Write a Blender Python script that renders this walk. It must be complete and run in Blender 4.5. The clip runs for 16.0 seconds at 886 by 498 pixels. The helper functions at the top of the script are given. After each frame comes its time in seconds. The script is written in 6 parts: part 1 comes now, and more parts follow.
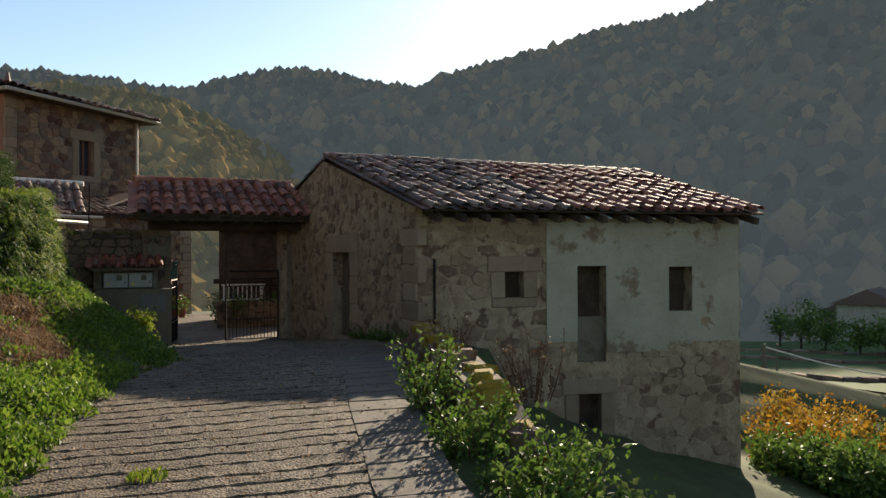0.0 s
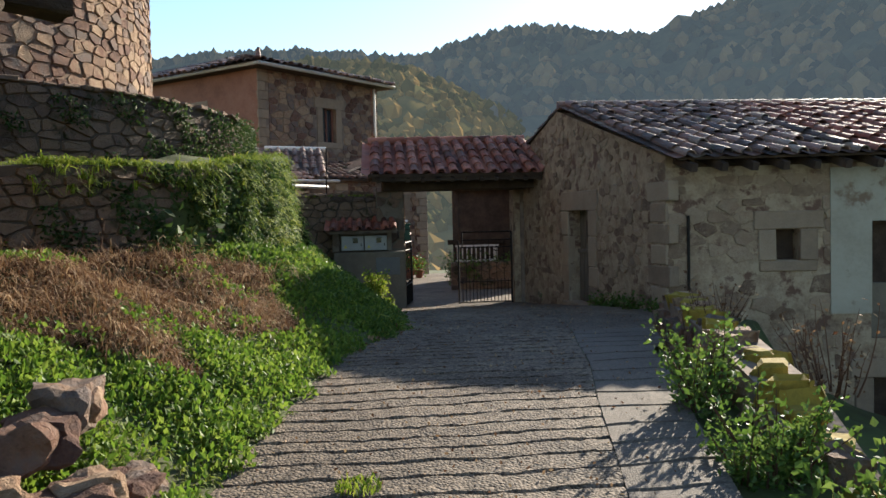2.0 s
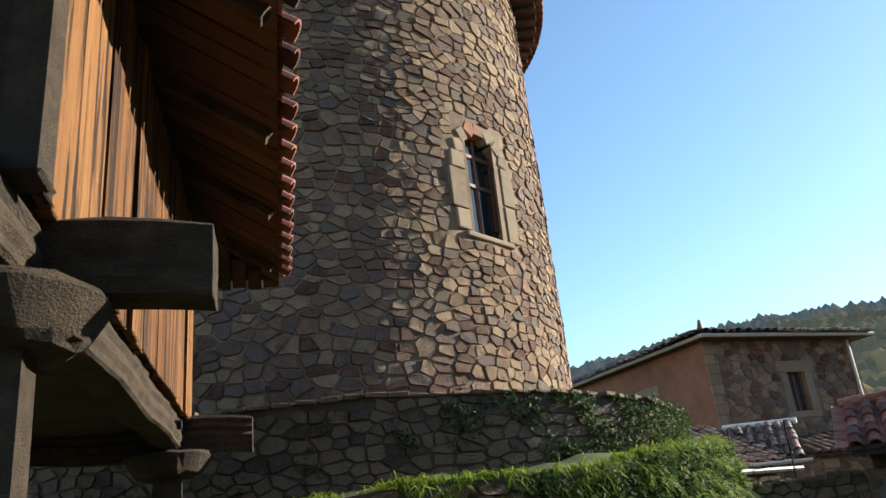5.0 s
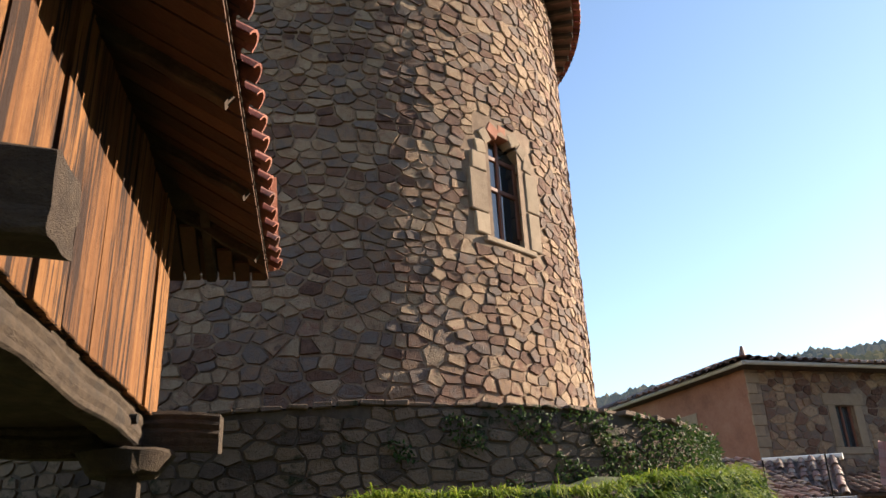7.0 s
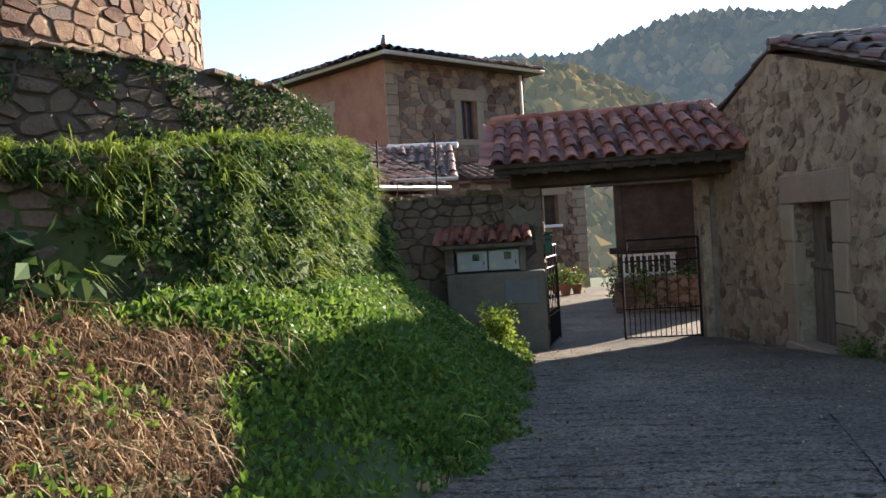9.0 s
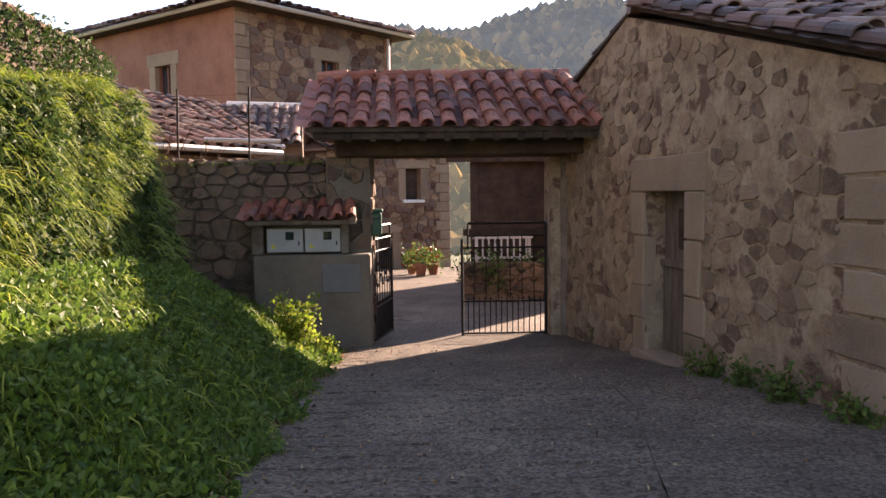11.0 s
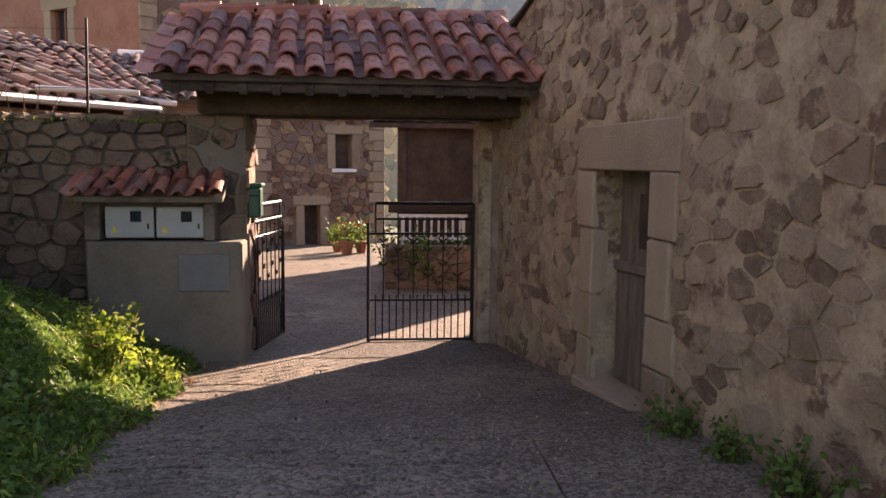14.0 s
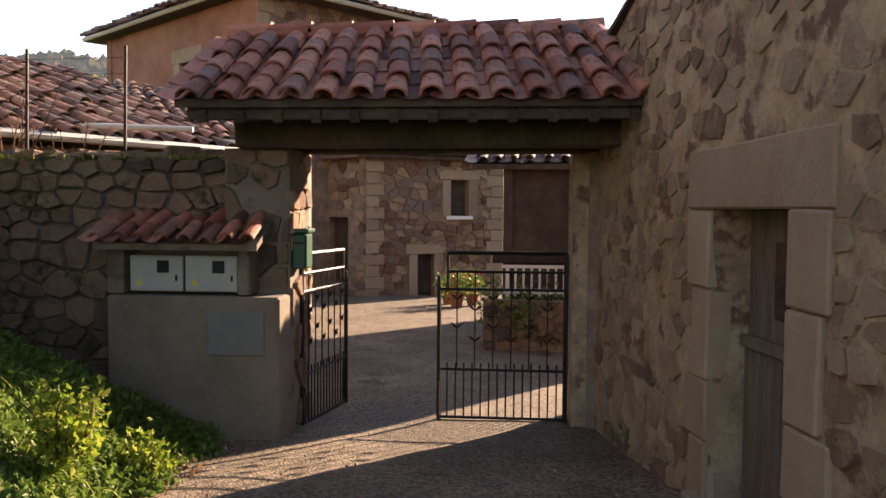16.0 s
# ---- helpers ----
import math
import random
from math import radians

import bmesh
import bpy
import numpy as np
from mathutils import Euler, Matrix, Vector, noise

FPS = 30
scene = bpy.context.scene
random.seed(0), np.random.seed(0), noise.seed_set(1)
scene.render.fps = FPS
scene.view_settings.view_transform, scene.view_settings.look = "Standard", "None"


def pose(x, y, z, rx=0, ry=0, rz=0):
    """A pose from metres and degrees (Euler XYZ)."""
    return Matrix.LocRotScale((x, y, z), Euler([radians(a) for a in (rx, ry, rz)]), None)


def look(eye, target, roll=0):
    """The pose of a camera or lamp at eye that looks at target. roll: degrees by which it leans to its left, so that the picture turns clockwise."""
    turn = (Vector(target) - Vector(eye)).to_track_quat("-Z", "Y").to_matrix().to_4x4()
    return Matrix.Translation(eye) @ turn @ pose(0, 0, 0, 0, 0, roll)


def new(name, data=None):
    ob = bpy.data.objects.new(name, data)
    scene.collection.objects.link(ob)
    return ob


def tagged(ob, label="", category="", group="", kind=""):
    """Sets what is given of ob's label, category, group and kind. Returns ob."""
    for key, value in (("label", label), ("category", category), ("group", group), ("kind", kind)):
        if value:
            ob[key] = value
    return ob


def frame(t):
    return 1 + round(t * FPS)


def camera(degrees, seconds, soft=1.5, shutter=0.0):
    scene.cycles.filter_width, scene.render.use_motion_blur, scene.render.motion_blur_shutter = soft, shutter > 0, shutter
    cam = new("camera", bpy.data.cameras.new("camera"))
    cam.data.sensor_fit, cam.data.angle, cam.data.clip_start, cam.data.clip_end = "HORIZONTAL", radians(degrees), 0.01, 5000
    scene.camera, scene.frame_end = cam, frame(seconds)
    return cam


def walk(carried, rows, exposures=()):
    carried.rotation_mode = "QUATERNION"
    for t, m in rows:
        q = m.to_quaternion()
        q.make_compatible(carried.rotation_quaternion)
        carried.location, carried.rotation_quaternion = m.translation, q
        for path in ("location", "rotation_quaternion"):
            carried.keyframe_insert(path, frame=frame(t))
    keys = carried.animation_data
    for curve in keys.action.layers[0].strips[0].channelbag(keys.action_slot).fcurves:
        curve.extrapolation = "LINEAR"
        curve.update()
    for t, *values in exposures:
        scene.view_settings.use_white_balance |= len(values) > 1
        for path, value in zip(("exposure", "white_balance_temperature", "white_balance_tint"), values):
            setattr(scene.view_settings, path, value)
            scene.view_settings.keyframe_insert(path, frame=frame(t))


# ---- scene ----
cam = camera(59.8, 16.0)
PATH = [
    (0, (2.965, -0.492, 3.438), (3.849, 1.631, 3.460), -0.2),
    (0.5, (2.953, -0.297, 3.414), (3.603, 1.909, 3.389), 1.3),
    (1, (2.946, 0.054, 3.438), (3.464, 2.293, 3.352), -1.0),
    (1.5, (3.053, 0.432, 3.447), (3.442, 2.698, 3.381), -2.7),
    (2, (3.237, 0.846, 3.457), (3.452, 3.134, 3.363), -1.4),
    (2.5, (3.390, 1.303, 3.491), (3.643, 3.584, 3.344), -2.0),
    (3, (3.516, 1.781, 3.525), (3.434, 4.079, 3.558), -2.9),
    (3.5, (3.573, 2.136, 3.525), (3.144, 4.375, 3.827), -3.6),
    (4, (3.572, 2.456, 3.522), (2.922, 4.629, 3.901), -5.9),
    (4.5, (3.684, 2.787, 3.588), (2.761, 4.800, 4.208), -5.4),
    (4.7, (3.702, 2.918, 3.623), (2.732, 4.879, 4.335), -6.2),
    (6.8, (3.840, 3.804, 3.639), (2.757, 5.548, 4.676), -1.7),
    (7, (3.784, 3.906, 3.599), (2.698, 5.735, 4.475), -2.7),
    (7.5, (3.888, 4.260, 3.608), (2.815, 6.220, 4.154), -2.1),
    (8, (3.743, 4.625, 3.518), (2.827, 6.716, 3.801), -0.9),
    (8.5, (3.742, 5.180, 3.567), (3.168, 7.406, 3.642), -1.8),
    (9, (3.919, 5.751, 3.483), (3.640, 8.033, 3.424), -3.6),
    (9.5, (4.145, 6.202, 3.448), (4.147, 8.496, 3.283), 0.3),
    (9.7, (4.212, 6.404, 3.450), (4.329, 8.696, 3.304), 1.1),
    (11.8, (4.943, 8.224, 3.586), (4.977, 10.517, 3.406), -1.8),
    (12, (4.973, 8.341, 3.602), (4.968, 10.634, 3.417), -1.0),
    (12.5, (4.971, 8.769, 3.586), (5.105, 11.059, 3.418), 0.1),
    (13, (5.065, 9.160, 3.605), (5.191, 11.447, 3.395), -3.1),
    (13.5, (5.250, 9.565, 3.604), (5.311, 11.846, 3.317), -2.2),
    (14, (5.380, 10.004, 3.564), (5.602, 12.280, 3.314), 0.6),
    (14.5, (5.582, 10.401, 3.552), (5.600, 12.697, 3.421), -4.6),
    (15, (5.810, 10.864, 3.509), (5.802, 13.157, 3.327), -0.5),
    (15.5, (5.887, 11.260, 3.532), (5.886, 13.556, 3.404), -2.1),
    (16, (6.079, 11.628, 3.495), (5.889, 13.918, 3.387), 0.4),
]
walk(cam, [(t, look(eye, target, roll)) for t, eye, target, roll in PATH],
     [(0.0, 0.95, 6700, 10), (1.0, 1.0, 6500, 9), (2.0, 1.45, 6050, 10), (2.8, 1.45, 5950, 5), (3.5, 1.28, 5750, 3), (4.5, 1.32, 5750, 2), (7.0, 1.65, 6450, 14), (8.0, 1.68, 5950, 6),
      (9.0, 2.0, 5950, 12), (9.7, 2.2, 6400, 22), (12.0, 2.4, 7200, 32), (14.0, 2.45, 7200, 32), (15.5, 2.45, 7300, 32), (16.0, 2.2, 7700, 26)])

# ---- light ----
SUN_AZ, SUN_EL = radians(37.6), radians(20.5)      # clockwise from +y, above the horizon
world = bpy.data.worlds.new("sky")
scene.world = world
world.use_nodes = True
sky = world.node_tree.nodes.new("ShaderNodeTexSky")
sky.sky_type, sky.sun_disc = "NISHITA", False
sky.sun_elevation, sky.sun_rotation = SUN_EL, SUN_AZ
sky.air_density, sky.dust_density, sky.ozone_density = 1.1, 0.25, 1.5
background = world.node_tree.nodes["Background"]
background.inputs["Strength"].default_value = 0.088
world.node_tree.links.new(sky.outputs["Color"], background.inputs["Color"])
sun_data = bpy.data.lights.new("sun", "SUN")
sun_data.energy, sun_data.angle, sun_data.color = 5.0, radians(0.6), (1.0, 0.86, 0.66)
sun = new("sun", sun_data)
sun.matrix_world = look((math.sin(SUN_AZ) * 50, math.cos(SUN_AZ) * 50, math.tan(SUN_EL) * 50), (0, 0, 0))

# ---- building helpers: the plan is drawn in units of K metres ----
K = 1.15
rng = np.random.default_rng(7)


def finish(name, me, material, parent, label="", smooth=False):
    me.materials.append(material)
    if smooth:
        me.polygons.foreach_set("use_smooth", [True] * len(me.polygons))
    ob = new(name, me)
    ob.parent = parent
    if label:
        ob["label"] = label
    return ob


def part(name, bm, material, parent=None, label="", smooth=False):
    """One mesh object out of a bmesh drawn in the plan."""
    bm.transform(Matrix.Scale(K, 4))
    bmesh.ops.recalc_face_normals(bm, faces=bm.faces)
    me = bpy.data.meshes.new(name)
    bm.to_mesh(me)
    bm.free()
    return finish(name, me, material, parent, label, smooth)


def sheet(name, verts, faces, material, parent=None, label="", smooth=False):
    """One mesh object out of arrays of vertices and faces drawn in the plan."""
    me = bpy.data.meshes.new(name)
    me.from_pydata((np.asarray(verts, float) * K).tolist(), [], faces if isinstance(faces, list) else faces.tolist())
    me.update()
    return finish(name, me, material, parent, label, smooth)


def thing(name, label, category, group="", kind=""):
    return tagged(new(name), label, category, group, kind)


def box(bm, c, size, m=None, bevel=0.0, jitter=0.0):
    """Adds a box with centre c, turned by the 3x3 matrix m."""
    g = bmesh.ops.create_cube(bm, size=1.0)
    vs = g["verts"]
    for v in vs:
        p = Vector((v.co.x * size[0], v.co.y * size[1], v.co.z * size[2]))
        if jitter:
            p += Vector([random.uniform(-jitter, jitter) for _ in range(3)])
        v.co = (m @ p if m else p) + Vector(c)
    if bevel:
        es = list({e for v in vs for e in v.link_edges})
        bmesh.ops.bevel(bm, geom=es, offset=bevel, segments=1, affect="EDGES")
    return bm


def turn_z(a):
    return Matrix.Rotation(a, 3, "Z")


def bar(bm, a, b, r, n=6, r2=None):
    a, b = Vector(a), Vector(b)
    q = (b - a).to_track_quat("Z", "Y").to_matrix()
    rings = []
    for p, rr in ((a, r), (b, r if r2 is None else r2)):
        rings.append([bm.verts.new(p + q @ Vector((rr * math.cos(2 * math.pi * i / n), rr * math.sin(2 * math.pi * i / n), 0))) for i in range(n)])
    for i in range(n):
        bm.faces.new((rings[0][i], rings[0][(i + 1) % n], rings[1][(i + 1) % n], rings[1][i]))
    bm.faces.new(rings[0][::-1])
    bm.faces.new(rings[1])
    return bm


# ---- materials ----
def mat(name, colours, scale=3.0, fine=30.0, rough=0.9, bump=0.4, vary="", metal=0.0, amount=0.35, translucent=0.0, patch=None, stretch=(1, 1, 1), spec=0.3):
    """Rough natural surface: a ramp of colours over coarse noise, grain, bump, and a shift per piece."""
    m = bpy.data.materials.new(name)
    m.use_nodes = True
    nt = m.node_tree
    nd, ln = nt.nodes, nt.links
    bs = nd["Principled BSDF"]
    co = nd.new("ShaderNodeTexCoord")
    mp = nd.new("ShaderNodeMapping")
    mp.inputs["Scale"].default_value = stretch
    ln.new(co.outputs["Object"], mp.inputs["Vector"])

    def noise_at(s, detail=5):
        n = nd.new("ShaderNodeTexNoise")
        n.inputs["Scale"].default_value, n.inputs["Detail"].default_value, n.inputs["Roughness"].default_value = s, detail, 0.65
        ln.new(mp.outputs["Vector"], n.inputs["Vector"])
        return n.outputs["Fac"]

    def maths(op, a, b):
        n = nd.new("ShaderNodeMath")
        n.operation = op
        for i, v in enumerate((a, b)):
            if isinstance(v, (int, float)):
                n.inputs[i].default_value = v
            else:
                ln.new(v, n.inputs[i])
        return n.outputs[0]

    big, small = noise_at(scale), noise_at(fine)
    f = maths("ADD", maths("MULTIPLY", big, 0.75), maths("MULTIPLY", small, 0.25))
    if vary:
        if vary == "object":
            r = nd.new("ShaderNodeObjectInfo").outputs["Random"]
        else:
            r = nd.new("ShaderNodeNewGeometry").outputs["Random Per Island"]
        f = maths("ADD", maths("MULTIPLY", f, 1 - amount), maths("MULTIPLY", r, amount))
    ramp = nd.new("ShaderNodeValToRGB")
    ln.new(f, ramp.inputs["Fac"])
    while len(ramp.color_ramp.elements) < len(colours):
        ramp.color_ramp.elements.new(0.5)
    lo, hi = (0.3, 0.72) if not vary else (0.22, 0.8)
    for i, c in enumerate(colours):
        e = ramp.color_ramp.elements[i]
        e.position, e.color = lo + (hi - lo) * i / max(1, len(colours) - 1), (*c, 1)
    out = ramp.outputs["Color"]
    if patch:
        colour, pscale, edge = patch
        pr = nd.new("ShaderNodeValToRGB")
        ln.new(noise_at(pscale, 6), pr.inputs["Fac"])
        pr.color_ramp.elements[0].position, pr.color_ramp.elements[1].position = edge, edge + 0.08
        mx = nd.new("ShaderNodeMix")
        mx.data_type = "RGBA"
        ln.new(pr.outputs["Color"], mx.inputs["Factor"])
        ln.new(out, mx.inputs["A"])
        mx.inputs["B"].default_value = (*colour, 1)
        out = mx.outputs["Result"]
    ln.new(out, bs.inputs["Base Color"])
    bs.inputs["Roughness"].default_value, bs.inputs["Metallic"].default_value = rough, metal
    bs.inputs["Specular IOR Level"].default_value = spec
    if bump:
        bp = nd.new("ShaderNodeBump")
        bp.inputs["Strength"].default_value, bp.inputs["Distance"].default_value = bump, 0.03
        ln.new(f if not vary else small, bp.inputs["Height"])
        ln.new(bp.outputs["Normal"], bs.inputs["Normal"])
    if translucent:
        tr = nd.new("ShaderNodeBsdfTranslucent")
        ln.new(out, tr.inputs["Color"])
        ad = nd.new("ShaderNodeMixShader")
        ad.inputs["Fac"].default_value = translucent
        ln.new(bs.outputs[0], ad.inputs[1])
        ln.new(tr.outputs[0], ad.inputs[2])
        ln.new(ad.outputs[0], nd["Material Output"].inputs["Surface"])
    return m


STONES = [(0.07, 0.036, 0.027), (0.17, 0.092, 0.06), (0.145, 0.115, 0.098), (0.23, 0.14, 0.085), (0.33, 0.235, 0.15), (0.20, 0.10, 0.068)]
stone = mat("rubble_stone", STONES, 7, 40, vary="object", amount=0.5, bump=1.0, patch=((0.10, 0.06, 0.045), 5, 0.60))
stone_i = mat("rubble_stone_joined", STONES, 7, 40, vary="island", amount=0.5, bump=1.0, patch=((0.10, 0.06, 0.045), 5, 0.60))
dark_stone_i = mat("damp_mossy_stone", [(0.05, 0.036, 0.03), (0.12, 0.082, 0.06), (0.20, 0.135, 0.09), (0.13, 0.095, 0.06)], 6, 30, vary="island", amount=0.45, bump=1.0, patch=((0.035, 0.035, 0.016), 2.6, 0.55))
BARN = [(0.11, 0.065, 0.042), (0.19, 0.13, 0.085), (0.27, 0.19, 0.125), (0.34, 0.255, 0.17), (0.22, 0.13, 0.085)]
barn_stone = mat("barn_stone", BARN, 6, 32, vary="object", amount=0.42, bump=1.0, patch=((0.30, 0.22, 0.145), 4, 0.55))
barn_stone_i = mat("barn_stone_joined", BARN, 6, 32, vary="island", amount=0.42, bump=1.0, patch=((0.30, 0.22, 0.145), 4, 0.55))
ashlar = mat("dressed_stone", [(0.17, 0.12, 0.08), (0.27, 0.20, 0.135), (0.35, 0.27, 0.185)], 3, 30, bump=0.5, vary="object", amount=0.3)
mortar = mat("lime_mortar", [(0.13, 0.085, 0.055), (0.22, 0.15, 0.10), (0.31, 0.225, 0.15)], 2.6, 30, bump=0.9)
old_plaster = mat("old_plaster", [(0.13, 0.085, 0.055), (0.25, 0.18, 0.115), (0.36, 0.275, 0.18), (0.42, 0.33, 0.22)], 3.6, 26, bump=1.0, patch=((0.13, 0.075, 0.05), 3.4, 0.53))
pale_plaster = mat("pale_plaster", [(0.25, 0.22, 0.165), (0.34, 0.31, 0.24), (0.40, 0.365, 0.29)], 0.9, 18, bump=0.5, patch=((0.19, 0.135, 0.09), 1.6, 0.56))
red_plaster = mat("red_plaster", [(0.16, 0.07, 0.045), (0.26, 0.12, 0.075), (0.33, 0.175, 0.115)], 0.7, 10, bump=0.5)
dark_core = mat("dark_wall_core", [(0.045, 0.033, 0.025), (0.09, 0.068, 0.05), (0.13, 0.10, 0.07)], 3.0, 14, bump=0.9)
brown_wall = mat("brown_rubble", [(0.10, 0.07, 0.05), (0.20, 0.15, 0.11), (0.30, 0.23, 0.17)], 3.0, 9, bump=0.9)
def gravel_material(name, colours, size, grit, bump):
    """Concrete with small exposed stones: a cell pattern of pebbles in a finer matrix."""
    m = mat(name, colours, 0.9, 45, rough=0.85, bump=0.0, patch=((colours[0][0] * 0.9, colours[0][1] * 0.9, colours[0][2] * 0.9), 1.3, 0.6))
    nd, ln = m.node_tree.nodes, m.node_tree.links
    b = nd["Principled BSDF"]
    base = b.inputs["Base Color"].links[0].from_socket
    co = nd.new("ShaderNodeTexCoord")
    vo = nd.new("ShaderNodeTexVoronoi")
    vo.inputs["Scale"].default_value = 1 / size
    ln.new(co.outputs["Object"], vo.inputs["Vector"])
    sep = nd.new("ShaderNodeSeparateColor")
    ln.new(vo.outputs["Color"], sep.inputs["Color"])
    tone = nd.new("ShaderNodeMapRange")
    tone.inputs["To Min"].default_value, tone.inputs["To Max"].default_value = 1 - grit, 1 + grit * 1.4
    ln.new(sep.outputs["Red"], tone.inputs["Value"])
    mul = nd.new("ShaderNodeVectorMath")
    mul.operation = "SCALE"
    ln.new(base, mul.inputs[0])
    ln.new(tone.outputs["Result"], mul.inputs["Scale"])
    ln.new(mul.outputs["Vector"], b.inputs["Base Color"])
    inv = nd.new("ShaderNodeMath")
    inv.operation = "SUBTRACT"
    inv.inputs[0].default_value = 1.0
    ln.new(vo.outputs["Distance"], inv.inputs[1])
    bp = nd.new("ShaderNodeBump")
    bp.inputs["Strength"].default_value, bp.inputs["Distance"].default_value = bump, 0.012
    ln.new(inv.outputs[0], bp.inputs["Height"])
    ln.new(bp.outputs["Normal"], b.inputs["Normal"])
    return m


concrete = gravel_material("road_concrete", [(0.07, 0.052, 0.036), (0.115, 0.088, 0.062), (0.185, 0.145, 0.102)], 0.022, 0.55, 0.9)
strip_concrete = gravel_material("strip_concrete", [(0.085, 0.068, 0.052), (0.115, 0.095, 0.075), (0.14, 0.118, 0.094)], 0.012, 0.25, 0.35)
cement = mat("cement_render", [(0.09, 0.072, 0.052), (0.145, 0.12, 0.088), (0.19, 0.16, 0.118)], 1.4, 25, bump=0.3, patch=((0.09, 0.065, 0.045), 1.6, 0.58))
earth = mat("earth_and_turf", [(0.035, 0.03, 0.015), (0.055, 0.06, 0.02), (0.07, 0.09, 0.025), (0.10, 0.08, 0.045)], 1.1, 20, bump=0.9)
meadow = mat("meadow", [(0.03, 0.055, 0.008), (0.05, 0.09, 0.012), (0.075, 0.115, 0.02)], 0.3, 6, bump=0.5)
TILE = [(0.07, 0.03, 0.022), (0.19, 0.06, 0.038), (0.27, 0.095, 0.06), (0.36, 0.15, 0.10), (0.15, 0.08, 0.065)]
tile = mat("clay_tile", TILE, 5, 40, rough=0.7, vary="object", amount=0.6, bump=0.4, patch=((0.06, 0.055, 0.045), 7, 0.60))
tile_i = mat("clay_tile_joined", TILE, 5, 40, rough=0.6, vary="island", amount=0.6, bump=0.4, patch=((0.06, 0.055, 0.045), 5, 0.60))
old_tile_i = mat("old_tile_joined", [(0.06, 0.045, 0.04), (0.14, 0.085, 0.065), (0.22, 0.12, 0.09), (0.26, 0.20, 0.15)], 5, 40, rough=0.65, vary="island", amount=0.6, bump=0.5, patch=((0.07, 0.075, 0.035), 3, 0.60))
dark_wood = mat("dark_wood", [(0.025, 0.018, 0.013), (0.06, 0.04, 0.028), (0.10, 0.07, 0.045)], 3, 30, bump=0.7, stretch=(1, 1, 1))
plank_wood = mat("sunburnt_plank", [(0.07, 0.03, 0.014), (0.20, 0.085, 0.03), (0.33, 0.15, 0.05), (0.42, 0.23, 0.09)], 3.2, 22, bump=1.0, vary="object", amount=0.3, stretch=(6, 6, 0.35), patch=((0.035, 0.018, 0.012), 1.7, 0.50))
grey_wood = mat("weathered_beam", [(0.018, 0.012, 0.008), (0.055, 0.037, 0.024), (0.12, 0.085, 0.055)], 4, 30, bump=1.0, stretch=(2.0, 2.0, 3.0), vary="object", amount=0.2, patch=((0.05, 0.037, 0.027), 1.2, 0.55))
soffit_wood = mat("soffit_board", [(0.05, 0.028, 0.017), (0.09, 0.045, 0.026), (0.15, 0.075, 0.04)], 3, 20, bump=0.6, vary="object", amount=0.4)
door_wood = mat("grey_door_wood", [(0.07, 0.055, 0.04), (0.13, 0.105, 0.08), (0.18, 0.15, 0.12)], 3, 25, bump=0.5, stretch=(4, 4, 0.6))
iron = mat("black_iron", [(0.012, 0.011, 0.010), (0.025, 0.02, 0.018)], 12, 60, rough=0.5, metal=0.6, bump=0.2)
green_paint = mat("green_mailbox_paint", [(0.01, 0.05, 0.03), (0.015, 0.07, 0.04)], 10, 60, rough=0.4, bump=0.1)
white_metal = mat("meter_door_paint", [(0.26, 0.26, 0.24), (0.34, 0.34, 0.31)], 4, 30, rough=0.5, bump=0.1)
zinc = mat("zinc_gutter", [(0.45, 0.42, 0.38), (0.62, 0.59, 0.53)], 6, 40, rough=0.5, bump=0.1, metal=0.2)
brown_frame = mat("brown_window_frame", [(0.14, 0.055, 0.035), (0.20, 0.085, 0.055)], 6, 40, rough=0.6, bump=0.2)
# near-black base colour that stands in for the darkness inside openings
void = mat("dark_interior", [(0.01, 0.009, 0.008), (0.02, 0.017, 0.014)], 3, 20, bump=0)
grass_m = mat("grass_blade", [(0.06, 0.11, 0.010), (0.14, 0.21, 0.018), (0.24, 0.30, 0.03), (0.34, 0.34, 0.07)], 1.2, 9, rough=0.6, vary="island", amount=0.5, bump=0, translucent=0.45)
dark_leaf = mat("nettle_leaf", [(0.045, 0.09, 0.014), (0.09, 0.155, 0.025), (0.15, 0.21, 0.045)], 1.2, 9, rough=0.5, vary="island", amount=0.5, bump=0, translucent=0.4)
turf_leaf = mat("turf_leaf", [(0.05, 0.10, 0.012), (0.10, 0.18, 0.02), (0.17, 0.25, 0.03), (0.22, 0.28, 0.05)], 0.9, 9, rough=0.55, vary="island", amount=0.5, bump=0, translucent=0.45)
ivy_m = mat("ivy_leaf", [(0.02, 0.045, 0.012), (0.045, 0.08, 0.02), (0.09, 0.12, 0.04)], 1.2, 9, rough=0.6, vary="island", amount=0.6, bump=0, translucent=0.3, spec=0.2)
bracken_m = mat("dry_bracken", [(0.07, 0.033, 0.018), (0.19, 0.10, 0.05), (0.32, 0.20, 0.105), (0.46, 0.33, 0.19)], 1.5, 9, rough=0.8, vary="island", amount=0.6, bump=0, translucent=0.25)
moss_m = mat("yellow_moss", [(0.12, 0.09, 0.015), (0.28, 0.20, 0.03), (0.20, 0.17, 0.03)], 4, 30, bump=0.8)
autumn_m = mat("autumn_leaf", [(0.20, 0.09, 0.01), (0.38, 0.20, 0.02), (0.30, 0.24, 0.04)], 1.2, 9, rough=0.6, vary="island", amount=0.6, bump=0, translucent=0.4)
red_flower = mat("red_flower", [(0.4, 0.02, 0.015), (0.55, 0.05, 0.03)], 5, 30, bump=0)
